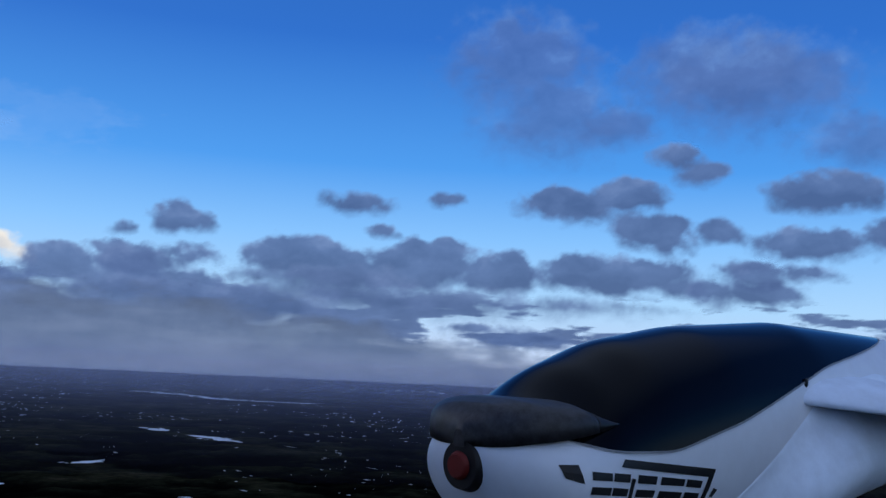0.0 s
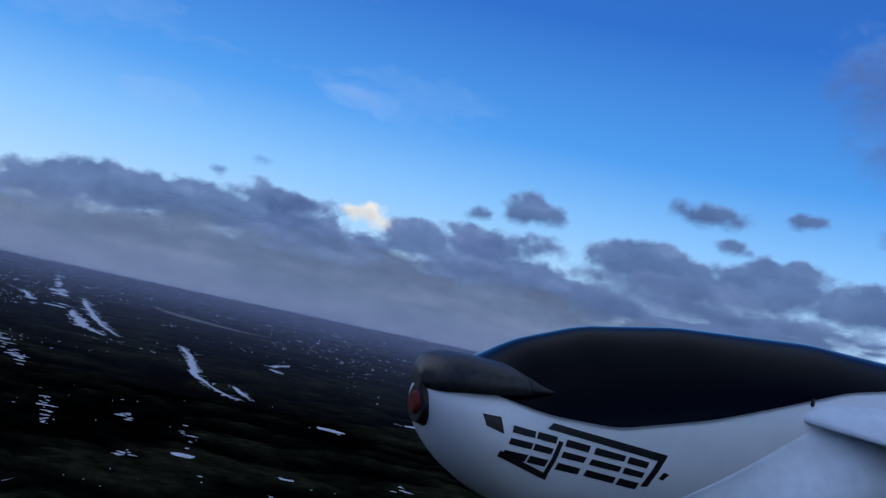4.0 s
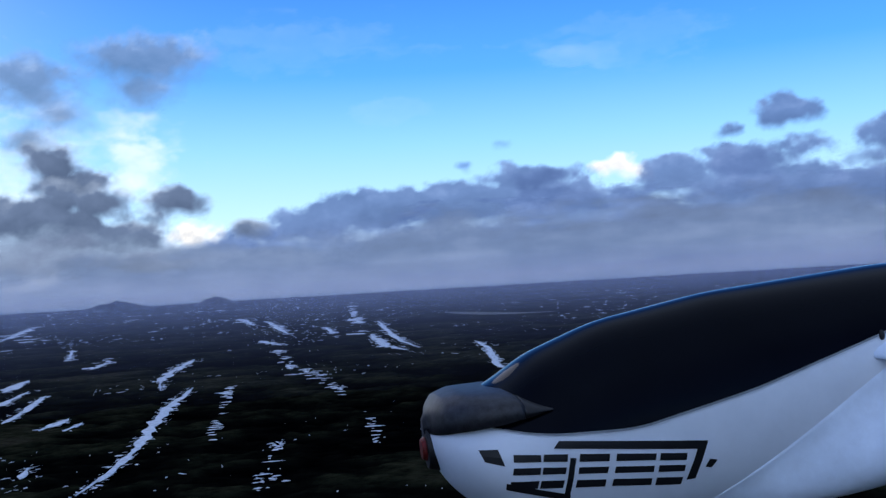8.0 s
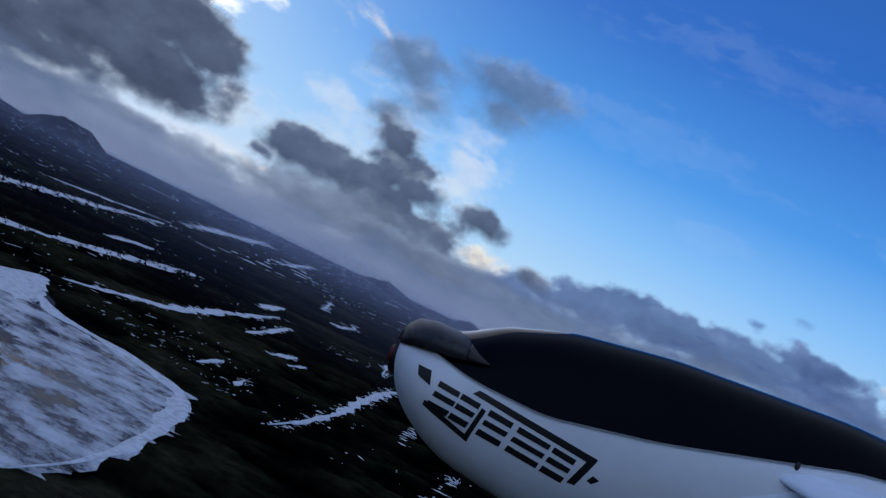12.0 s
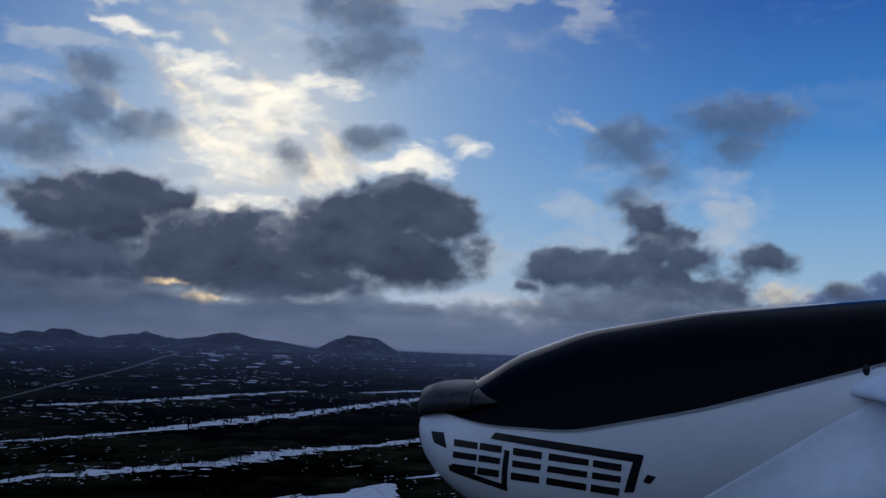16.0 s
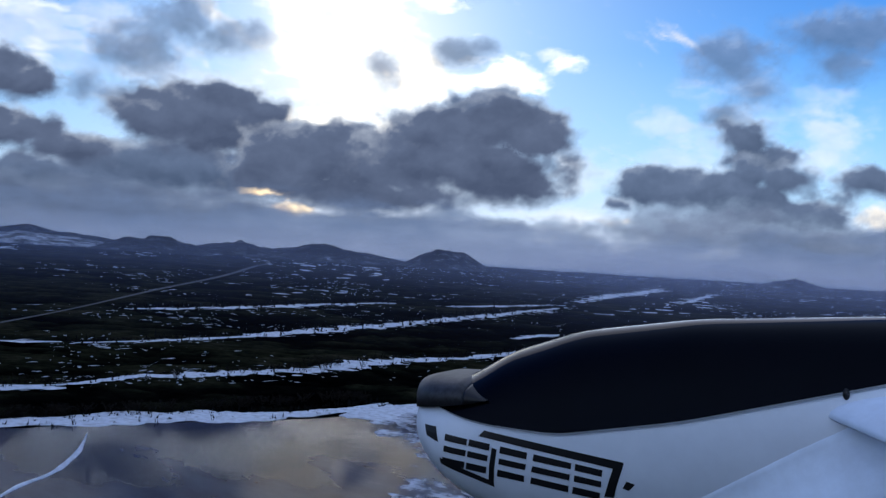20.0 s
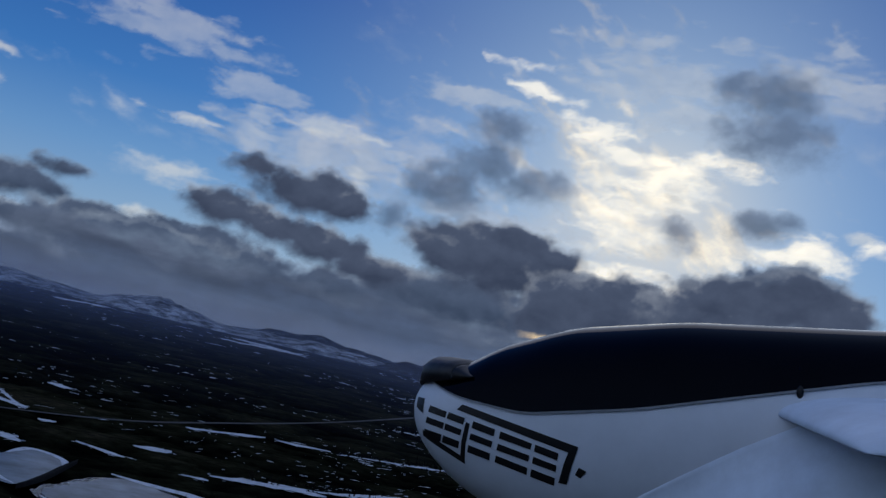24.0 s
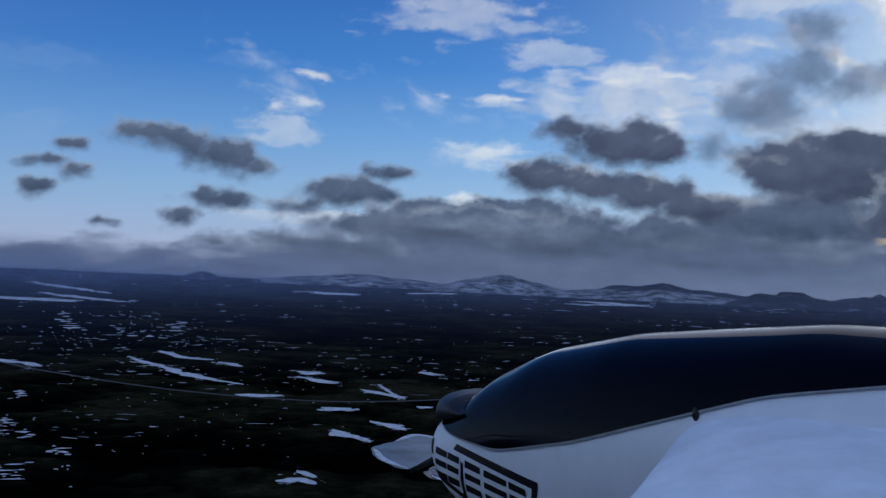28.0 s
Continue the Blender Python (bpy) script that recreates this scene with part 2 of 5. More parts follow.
def ground_height(x, y):
    """Level moor that lifts gently towards the horizon."""
    r = np.hypot(x, y)
    return np.where(r < 1500, 0.0, 58 * (np.maximum(r - 1500, 0) / 3400) ** 2)


def on_sphere(az, el, r):
    az, el = np.radians(az), np.radians(el)
    return np.stack([r * np.cos(el) * np.sin(az), r * np.cos(el) * np.cos(az), r * np.sin(el) + 60], -1)


def part(name, bm, mat, parent, label=""):
    me = bpy.data.meshes.new(name)
    bm.to_mesh(me)
    bm.free()
    me.materials.append(mat)
    ob = new(name, me)
    ob.parent = parent
    if label:
        ob["label"] = label
    return ob


# ---- the moor ----
rr = np.concatenate([np.linspace(0, 110, 6), 120 * (1700 / 120) ** np.linspace(0, 1, 290), np.linspace(1750, 4930, 60)])
aa = np.radians(np.concatenate([np.arange(-135, 60, 0.26), np.arange(60, 225.1, 3.0)]))
gx, gy = rr[:, None] * np.sin(aa), rr[:, None] * np.cos(aa)
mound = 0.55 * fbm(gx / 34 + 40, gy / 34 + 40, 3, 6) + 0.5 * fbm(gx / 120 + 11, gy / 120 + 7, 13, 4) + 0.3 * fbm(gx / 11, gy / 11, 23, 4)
depth = np.interp(rr, [0, 140, 700, 1500, 2500], [0, 3.2, 5.5, 9, 4])[:, None]
lump = np.minimum(mound - 0.12, 0) * depth * 1.5
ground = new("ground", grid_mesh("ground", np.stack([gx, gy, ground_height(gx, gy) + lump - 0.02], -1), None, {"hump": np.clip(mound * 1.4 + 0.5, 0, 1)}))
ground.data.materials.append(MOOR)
tagged(ground, "dark lava moor with moss and brown heather", "moor", kind="structure")


# ---- snow ----
snow_count = [0]
BANKS = []


def ribbon(name, line, mat, thick, rough_edge, step, seed, lift=0.05, crown=0.3):
    """A long flat body with uneven edges along a line of (x, y, width)."""
    pts = [Vector((x, y, w)) for x, y, w in line]
    path = []
    for k in range(len(pts) - 1):
        p0, p1, p2, p3 = pts[max(k - 1, 0)], pts[k], pts[k + 1], pts[min(k + 2, len(pts) - 1)]
        count = max(2, int((p2 - p1).length / step))
        for s in range(count):
            t = s / count
            path.append(0.5 * (2 * p1 + (p2 - p0) * t + (2 * p0 - 5 * p1 + 4 * p2 - p3) * t * t + (3 * p1 - p0 - 3 * p2 + p3) * t ** 3))
    path.append(pts[-1])
    P = np.array([tuple(p) for p in path])
    d = np.gradient(P[:, :2], axis=0)
    d /= np.linalg.norm(d, axis=1)[:, None] + 1e-9
    nrm = np.stack([-d[:, 1], d[:, 0]], 1)
    run = np.arange(len(P)) * step
    wave = step * 16
    n = len(P)
    ends = np.clip(np.minimum(np.arange(n), np.arange(n)[::-1]) / max(2.0, n * 0.3), 0.04, 1) ** 0.7 if rough_edge else np.ones(n)
    across = np.array([-1, -0.9, -0.45, 0, 0.45, 0.9, 1.0])
    hw = np.maximum(P[:, 2], 0.8) / 2
    hw = hw * (0.52 if rough_edge else 1.0)
    left = hw * ends * (1 + rough_edge * fbm(run / wave, run * 0 + seed, seed, 7))
    right = hw * ends * (1 + rough_edge * fbm(run / wave, run * 0 + seed + 31, seed + 9, 7))
    off = np.where(across[None] < 0, left[:, None], right[:, None]) * across[None]
    x = P[:, 0:1] + nrm[:, 0:1] * off
    y = P[:, 1:2] + nrm[:, 1:2] * off
    z = ground_height(x, y) + lift + (thick + crown * (1 - np.abs(across[None]))) * (np.abs(across[None]) < 0.95)
    ob = new(name, grid_mesh(name, np.stack([x, y, z], -1)))
    ob.data.materials.append(mat)
    return ob


def snow_bank(line):
    snow_count[0] += 1
    far = math.hypot(line[0][0], line[0][1])
    BANKS.append(line)
    ob = ribbon("snow_bank", line, SNOW, 0.15, 1.9, max(0.5, far / 760), snow_count[0])
    size = "narrow streak" if max(w for x, y, w in line) < 10 else "broad drift"
    tagged(ob, size + " of old white snow along a lava ridge", "snow", "snow banks on the moor")
    return ob


snow_bank([(-427, 90, 29.2), (-426, 114, 25.4), (-447, 153, 26.0), (-450, 195, 36.1), (-465, 248, 37.5), (-499, 320, 42.0), (-513, 398, 42.0)])
snow_bank([(-512, 382, 37.8), (-542, 453, 29.0), (-606, 594, 33.6)])
snow_bank([(-595, 164, 22.1), (-615, 227, 33.9), (-650, 300, 42.9), (-721, 407, 48.5), (-774, 495, 44.5), (-919, 701, 45.3), (-1166, 1051, 39.5)])
snow_bank([(-898, 289, 35.4), (-951, 407, 47.5), (-1047, 559, 52.0), (-1149, 724, 30.1)])
snow_bank([(-1550, 1465, 55.3), (-1769, 1774, 66.6), (-2084, 2264, 55.5)])
snow_bank([(-1095, 778, 35.8), (-1236, 1114, 41.4)])
snow_bank([(-663, 555, 19.2), (-688, 615, 20.3)])
snow_bank([(-605, 126, 19.7), (-601, 159, 19.7)])
snow_bank([(-1376, 1265, 31.8), (-1662, 1646, 36.3), (-2189, 2359, 39.5)])
snow_bank([(-376, 296, 20.0), (-385, 337, 21.1), (-406, 402, 13.8), (-526, 617, 12.4)])
snow_bank([(-644, 527, 12.8), (-685, 597, 14.4)])
snow_bank([(-283, 298, 7.3), (-299, 330, 8.0)])
snow_bank([(-351, 417, 8.2), (-367, 460, 8.7)])
snow_bank([(-383, 609, 10.5), (-322, 483, 10.5), (-269, 385, 8.6), (-238, 325, 6.8), (-216, 272, 5.8)])
snow_bank([(-564, 903, 13.6), (-507, 780, 16.3), (-450, 672, 9.1), (-403, 601, 3.8)])
snow_bank([(-483, 583, 7.4), (-420, 483, 9.1), (-397, 444, 10.6)])
snow_bank([(-607, 712, 13.3), (-547, 613, 16.2)])
snow_bank([(-527, 1283, 9.7), (-408, 1033, 23.0), (-343, 925, 10.9)])
snow_bank([(-306, 1032, 8.8), (-259, 914, 9.6), (-204, 743, 9.4), (-168, 658, 10.1), (-137, 606, 8.9)])
snow_bank([(-706, 1763, 9.7), (-436, 1148, 13.7), (-339, 954, 9.3)])
snow_bank([(-1069, 2018, 11.7), (-882, 1698, 17.6), (-709, 1401, 12.2)])
snow_bank([(-665, 1230, 22.7), (-563, 1095, 15.3)])
snow_bank([(-1287, 2282, 16.0), (-1002, 1832, 14.5)])
snow_bank([(-260, 298, 5.1), (-274, 319, 4.8)])
snow_bank([(-334, 414, 6.3), (-345, 443, 5.3)])
snow_bank([(-740, 1601, 10.1), (-618, 1368, 12.0)])
snow_bank([(-760, 957, 5.3), (-948, 1205, 5.0)])
snow_bank([(-623, 816, 11.3), (-669, 909, 11.9)])
snow_bank([(-1437, 1614, 20.5), (-1938, 2307, 23.2)])
snow_bank([(-224, 294, 3.5), (-235, 320, 3.1)])
snow_bank([(-153, 253, 4.6), (-155, 268, 5.4)])
snow_bank([(-20, 2565, 48.0), (101, 2399, 36.0), (168, 2218, 44.0), (347, 2156, 28.0)])
snow_bank([(5, 1062, 61.3), (26, 1065, 61.3)])
snow_bank([(44, 991, 39.0), (66, 951, 33.5), (84, 910, 22.3)])
snow_bank([(-41, 676, 16.1), (-22, 702, 16.1)])
snow_bank([(-80, 558, 21.0), (-64, 554, 21.0)])
snow_bank([(-162, 693, 6.2), (-133, 623, 4.0)])
snow_bank([(-201, 998, 11.7), (-199, 1087, 8.6)])
snow_bank([(-194, 964, 12.0), (-175, 934, 11.9)])
snow_bank([(-103, 368, 14.4), (-95, 371, 9.3)])
snow_bank([(-62, 365, 8.9), (-57, 367, 7.0)])
snow_bank([(-709, -209, 7.8), (-651, -173, 12.8), (-592, -134, 14.6), (-560, -101, 13.8)])
snow_bank([(-772, -204, 13.8), (-724, -173, 18.1), (-712, -150, 21.8)])
snow_bank([(-696, -143, 16.2), (-669, -123, 15.4)])
snow_bank([(-511, -96, 19.4), (-514, -72, 19.4)])
snow_bank([(-300, -43, 14.1), (-303, -37, 14.6), (-298, -31, 9.1)])
snow_bank([(-647, -83, 29.5), (-654, -69, 29.5)])
snow_bank([(-618, -79, 12.1), (-587, -52, 18.7)])
snow_bank([(-407, -37, 5.9), (-379, -20, 9.7)])
snow_bank([(-466, -50, 11.0), (-473, -31, 12.2)])
snow_bank([(-561, -37, 9.3), (-527, -11, 9.3)])
snow_bank([(-430, -18, 13.3), (-424, -10, 13.3)])
snow_bank([(-646, -271, 18.6), (-612, -231, 14.3)])
snow_bank([(-1873, -793, 157.7), (-1811, -707, 222.3), (-1775, -615, 166.6)])
snow_bank([(-2188, -843, 71.9), (-1865, -569, 71.9)])
snow_bank([(-2911, -1140, 48.4), (-2340, -734, 50.4)])
snow_bank([(-3258, -438, 191.0), (-3160, -223, 293.9)])
snow_bank([(-3503, 502, 315.8), (-3327, 709, 308.3)])
snow_bank([(-3556, -93, 154.3), (-3809, 90, 148.8)])
snow_bank([(-3165, 421, 174.2), (-3332, 683, 257.8)])
snow_bank([(-646, -78, 22.4), (-640, -68, 29.5)])
snow_bank([(-606, -72, 17.7), (-590, -54, 16.6)])
snow_bank([(-688, -5, 26.9), (-671, 9, 25.7)])
snow_bank([(-436, -24, 7.4), (-414, -8, 8.8)])
snow_bank([(-399, -37, 13.3), (-389, -25, 9.4)])
snow_bank([(-444, 12, 7.6), (-423, 31, 6.8)])
snow_bank([(-463, 36, 15.6), (-467, 53, 15.6)])
snow_bank([(-415, 64, 11.3), (-421, 87, 15.8), (-416, 113, 23.1)])
snow_bank([(-405, 52, 9.6), (-402, 62, 8.6)])
snow_bank([(-317, -39, 7.6), (-308, -32, 4.6)])
snow_bank([(-263, -31, 14.5), (-265, -23, 11.6)])
snow_bank([(-576, 71, 12.9), (-608, 120, 15.3)])
snow_bank([(-592, -29, 3.5), (-523, -13, 3.2)])
snow_bank([(-474, -49, 11.5), (-476, -35, 11.5)])
snow_bank([(-493, -5, 11.7), (-494, 3, 11.8)])

def snow_ladder(line):
    """A train of thin snow streaks across a hollow."""
    snow_count[0] += 1
    pick = np.random.default_rng(snow_count[0])
    verts, faces = [], []
    for k in range(len(line) - 1):
        (x0, y0, w0), (x1, y1, w1) = line[k], line[k + 1]
        for _ in range(int(9 + abs(w0) * 0.6)):
            t = pick.uniform()
            w = (w0 + (w1 - w0) * t)
            px, py = x0 + (x1 - x0) * t, y0 + (y1 - y0) * t
            far = math.hypot(px, py)
            across = math.atan2(py, px) + math.pi / 2 + pick.normal(0, 0.15)
            slip, deep = pick.normal(0, w * 0.45), pick.normal(0, far * far * 4e-5)
            cx, cy = px + slip * math.cos(across) + deep * px / far, py + slip * math.sin(across) + deep * py / far
            long, wide = far * 0.0035 * pick.gamma(2.0, 0.5), far * far * 5e-6 * pick.uniform(0.6, 1.8)
            start = len(verts)
            for q in range(10):
                a = 2 * math.pi * q / 10
                s = pick.uniform(0.6, 1.2)
                u, v = long * math.cos(a) * s, wide * math.sin(a) * s + 0.25 * wide * math.sin(3 * a + t * 9)
                px, py = cx + u * math.cos(across) - v * math.sin(across), cy + u * math.sin(across) + v * math.cos(across)
                verts.append((px, py, float(ground_height(px, py)) + 0.05))
            verts.append((cx, cy, float(ground_height(cx, cy)) + 0.3))
            faces += [(start + q, start + (q + 1) % 10, start + 10) for q in range(10)]
    me = bpy.data.meshes.new("snow_streaks")
    me.from_pydata(verts, [], faces)
    me.materials.append(SNOW)
    return tagged(new("snow_streaks", me), "train of thin white snow streaks in a hollow", "snow", kind="stuff")


snow_ladder([(-500, 959, 2.4), (-422, 832, 2.6), (-373, 737, 1.8)])
snow_ladder([(-1197, 2765, 5.0), (-904, 2117, 5.1), (-644, 1530, 3.7)])
snow_ladder([(-361, 733, 2.3), (-316, 666, 2.9)])
snow_ladder([(-288, 614, 1.9), (-254, 569, 1.4)])
snow_ladder([(-355, 613, 1.6), (-302, 515, 1.7)])
snow_ladder([(-265, 444, 1.4), (-242, 396, 1.3)])
snow_ladder([(-185, 446, 2.1), (-159, 386, 2.1)])
snow_ladder([(-197, 367, 1.4), (-193, 371, 1.4)])
snow_ladder([(-165, 295, 1.1), (-160, 300, 1.1)])
snow_ladder([(-164, 305, 1.2), (-160, 307, 1.0)])
snow_ladder([(-192, 355, 1.1), (-195, 382, 0.7)])
snow_ladder([(-116, 344, 1.0), (-109, 350, 0.8)])
snow_ladder([(-146, 432, 1.3), (-141, 439, 0.8)])
snow_ladder([(-474, -189, 2.3), (-492, -194, 2.3)])
snow_ladder([(-387, -161, 2.1), (-396, -161, 1.9)])
snow_ladder([(-364, -143, 2.0), (-372, -140, 1.3)])
snow_ladder([(-302, -125, 2.5), (-288, -112, 2.7)])
snow_ladder([(-334, -120, 1.4), (-330, -115, 1.2)])
snow_ladder([(-346, 594, 3.8), (-304, 516, 4.0), (-240, 395, 3.6)])
snow_ladder([(-367, 735, 5.5), (-312, 657, 6.5), (-254, 569, 3.5)])
snow_ladder([(-185, 441, 3.2), (-156, 381, 3.7)])
snow_ladder([(-197, 374, 3.3), (-173, 319, 2.8), (-158, 283, 2.5)])
snow_ladder([(-526, 1009, 5.1), (-373, 737, 3.7)])
snow_ladder([(-1191, 2759, 10.0), (-624, 1486, 5.4)])
snow_ladder([(-651, 853, 3.6), (-677, 925, 3.2)])
snow_ladder([(-24, 417, 4.2), (-12, 369, 4.1)])
snow_ladder([(-125, 458, 3.2), (-74, 306, 2.8)])
snow_ladder([(19, 511, 2.8), (28, 458, 3.1)])
snow_ladder([(-403, -166, 5.3), (-281, -110, 4.4)])
snow_ladder([(-344, -125, 2.4), (-284, -97, 2.3)])
snow_ladder([(-1328, -481, 9.4), (-1031, -356, 6.1)])
snow_ladder([(-1053, -334, 8.6), (-918, -235, 6.3)])
snow_ladder([(-1100, -289, 7.6), (-1182, -284, 6.8)])
snow_ladder([(-2829, 1425, 14.1), (-2819, 1790, 14.8)])
snow_ladder([(-1172, 501, 5.7), (-1395, 825, 7.2)])
snow_ladder([(-1000, 930, 7.6), (-1388, 1693, 9.7)])
snow_ladder([(-918, 816, 6.8), (-1833, 2202, 15.9)])

# scattered remains of snow
rng = np.random.default_rng(7)


def snow_flecks():
    verts, faces = [], []
    made = 0
    while made < 4600:
        az, r = rng.uniform(-128, 52), 190 * math.exp(3.15 * rng.uniform(0, 1) ** 0.8)
        x, y = r * math.sin(math.radians(az)), r * math.cos(math.radians(az))
        if not -76 < az < -24 and rng.uniform() < 0.6 or r < 260 and rng.uniform() < 0.8 or -40 < az < -8 and r < 700 and rng.uniform() < 0.8 or az > -8 and r < 600 and rng.uniform() < 0.35 or az < -70 and r < 800 and rng.uniform() < 0.3 or az > -5 and r < 1200 and rng.uniform() < 0.4 or -420 < x < -140 and -25 < y < 275:
            continue
        field = fbm(np.array([x / 150.0]), np.array([y / 150.0]), 5, 3)[0] + 0.6 * fbm(np.array([x / 900.0]), np.array([y / 900.0]), 8, 2)[0]
        if field < 0.2 + rng.uniform(-0.15, 0.2):
            continue
        made += 1
        lng, wid = rng.gamma(1.2, 0.85) * (0.4 + r / 560), rng.gamma(1.6, 0.24) * (0.3 + r / 700)
        ang = RIDGE + rng.normal(0, 0.4)
        ca, sa = math.cos(ang), math.sin(ang)
        start = len(verts)
        count = 9
        for k in range(count):
            q = 2 * math.pi * k / count
            s = rng.uniform(0.55, 1.25)
            u, v = lng * math.cos(q) * s, wid * math.sin(q) * s
            px, py = x + u * ca - v * sa, y + u * sa + v * ca
            verts.append((px, py, float(ground_height(px, py)) + 0.04))
        verts.append((x, y, float(ground_height(x, y)) + 0.05 + r * 0.00035 * rng.uniform(0.2, 1.5)))
        faces += [(start + k, start + (k + 1) % count, start + count) for k in range(count)]
    me = bpy.data.meshes.new("snow_flecks")
    me.from_pydata(verts, [], faces)
    me.materials.append(SNOW)
    return tagged(new("snow_flecks", me), "small scattered patches of old snow on dark moor", "snow", kind="stuff")



def snow_crumbs():
    """Small broken pieces along the edges of the banks."""
    verts, faces = [], []
    for line in BANKS:
        for (x0, y0, w0), (x1, y1, w1) in zip(line, line[1:]):
            far = math.hypot((x0 + x1) / 2, (y0 + y1) / 2)
            run = math.hypot(x1 - x0, y1 - y0)
            way = math.atan2(y1 - y0, x1 - x0)
            for k in range(int(min(70, run / (far / 210)))):
                t, side = rng.uniform(-0.04, 1.04), rng.choice((-1, 1))
                off = side * (w0 + (w1 - w0) * t) * rng.normal(0.3, 0.16)
                cx, cy = x0 + (x1 - x0) * t - off * math.sin(way), y0 + (y1 - y0) * t + off * math.cos(way)
                across = math.atan2(cy, cx) + math.pi / 2 + rng.normal(0, 0.3)
                lng, wid = far * 0.0016 * rng.gamma(1.6, 0.7), far * far * 3.4e-6 * rng.gamma(2, 0.5)
                start = len(verts)
                for q in range(7):
                    a, s = 2 * math.pi * q / 7, rng.uniform(0.5, 1.3)
                    u, v = lng * math.cos(a) * s, wid * math.sin(a) * s
                    px, py = cx + u * math.cos(across) - v * math.sin(across), cy + u * math.sin(across) + v * math.cos(across)
                    verts.append((px, py, float(ground_height(px, py)) + 0.06))
                verts.append((cx, cy, float(ground_height(cx, cy)) + 0.2))
                faces += [(start + q, start + (q + 1) % 7, start + 7) for q in range(7)]
    me = bpy.data.meshes.new("snow_crumbs")
    me.from_pydata(verts, [], faces)
    me.materials.append(SNOW)
    return tagged(new("snow_crumbs", me), "broken crumbs of white snow beside the drifts", "snow", kind="stuff")


snow_flecks()
snow_crumbs()

# ---- water ----


def flat_sheet(name, outline, mat, z, seed, rough=1.5):
    """A level sheet inside a closed outline, its edge made uneven."""
    pts = []
    n = len(outline)
    for k in range(n):
        p0, p1, p2, p3 = (Vector(outline[(k + q) % n]) for q in (-1, 0, 1, 2))
        for s in range(14):
            t = s / 14
            p = 0.5 * (2 * p1 + (p2 - p0) * t + (2 * p0 - 5 * p1 + 4 * p2 - p3) * t * t + (3 * p1 - p0 - 3 * p2 + p3) * t ** 3)
            pts.append(p)
    q = np.array([tuple(p) for p in pts])
    q = q + rough * np.stack([fbm(q[:, 0] / 6, q[:, 1] / 6, seed), fbm(q[:, 0] / 6, q[:, 1] / 6, seed + 5)], 1) * 2
    bm = bmesh.new()
    ring = [Vector((x, y, 0)) for x, y in q]
    high, low = ([bm.verts.new((x, y, z + lift)) for x, y in q] for lift in (0.03, 0.0))
    for tri in geometry.tessellate_polygon([ring]):
        bm.faces.new([high[k] for k in tri])
    for k in range(len(q)):
        m = (k + 1) % len(q)
        bm.faces.new((high[k], high[m], low[m], low[k]))
    for f in bm.faces:
        f.normal_update()
        if f.normal.z < -0.5:
            f.normal_flip()
    me = bpy.data.meshes.new(name)
    bm.to_mesh(me)
    bm.free()
    me.materials.append(mat)
    return new(name, me)


LAKE = [(-318, 2), (-345, 8), (-375, 29), (-355, 48), (-336, 65), (-331, 90), (-331, 120), (-328, 154), (-329, 188), (-345, 225),
        (-345, 262), (-298, 242), (-262, 250), (-228, 244), (-200, 214), (-170, 172), (-150, 120), (-168, 70), (-225, 52), (-281, 29)]
lake = flat_sheet("water", LAKE, ICE, 0.03, 4)
tagged(lake, "half-frozen lake with wet ice mirroring the clouds", "lake", kind="structure")
pond = flat_sheet("water", [(-366, -19), (-383, -12), (-404, -3), (-388, 9), (-364, 7), (-330, -4), (-340, -13)], PALE_ICE, 0.03, 9, 0.7)
tagged(pond, "small frozen pond behind a low dam", "pond", kind="structure")


def shore(line, label):
    snow_count[0] += 1
    ob = ribbon("shore_snow", line, SNOW, 0.12, 1.25, 0.9, 50 + snow_count[0], 0.06, 0.15)
    return tagged(ob, label, "snow", "snow along the lake shore")


shore([(-378, 25, 20), (-362, 48, 24), (-347, 66, 30), (-341, 92, 36), (-341, 122, 40), (-338, 154, 40), (-340, 188, 34), (-355, 226, 26)], "white snow rim along the far lake shore")
shore([(-350, 262, 22), (-300, 240, 20), (-262, 246, 14), (-228, 240, 12), (-203, 214, 12), (-176, 180, 9), (-160, 152, 6), (-150, 126, 4)], "white snow rim round the lake's end")
shore([(-318, 3, 4), (-300, 15, 5), (-281, 29, 6), (-250, 44, 5)], "narrow snow rim along the dam side of the lake")
shore([(-385, -11, 6), (-403, -3, 6), (-390, 8, 8), (-366, 8, 5)], "snow rim round the frozen pond")
shore([(-366, -18, 5), (-345, -13, 5), (-330, -5, 4)], "thin snow rim on the pond's near bank")
end_ice = flat_sheet("lake_ice", [(-319, 4), (-345, 11), (-372, 30), (-354, 47), (-338, 60), (-312, 58), (-288, 44), (-286, 31)], PALE_ICE, 0.075, 21, 2.0)
tagged(end_ice, "pale snowy ice at the dam end of the lake", "ice", "snow along the lake shore")
edge_ice = flat_sheet("lake_ice", [(-331, 189), (-349, 217), (-352, 241), (-364, 278), (-320, 247), (-302, 225), (-318, 226), (-328, 219), (-318, 203)], SNOW, 0.075, 33, 3.5)
tagged(edge_ice, "broken white snow crust at the edge of the lake", "snow", "snow along the lake shore")
east_ice = flat_sheet("lake_ice", [(-343, 254), (-298, 236), (-262, 244), (-228, 243), (-200, 216), (-175, 182), (-158, 156), (-147, 122), (-160, 104), (-184, 128), (-216, 166), (-247, 190), (-291, 198), (-325, 206)], CRUST, 0.071, 25, 5.5)
tagged(east_ice, "mottled snow crust over the end of the lake ice", "ice", "snow along the lake shore")
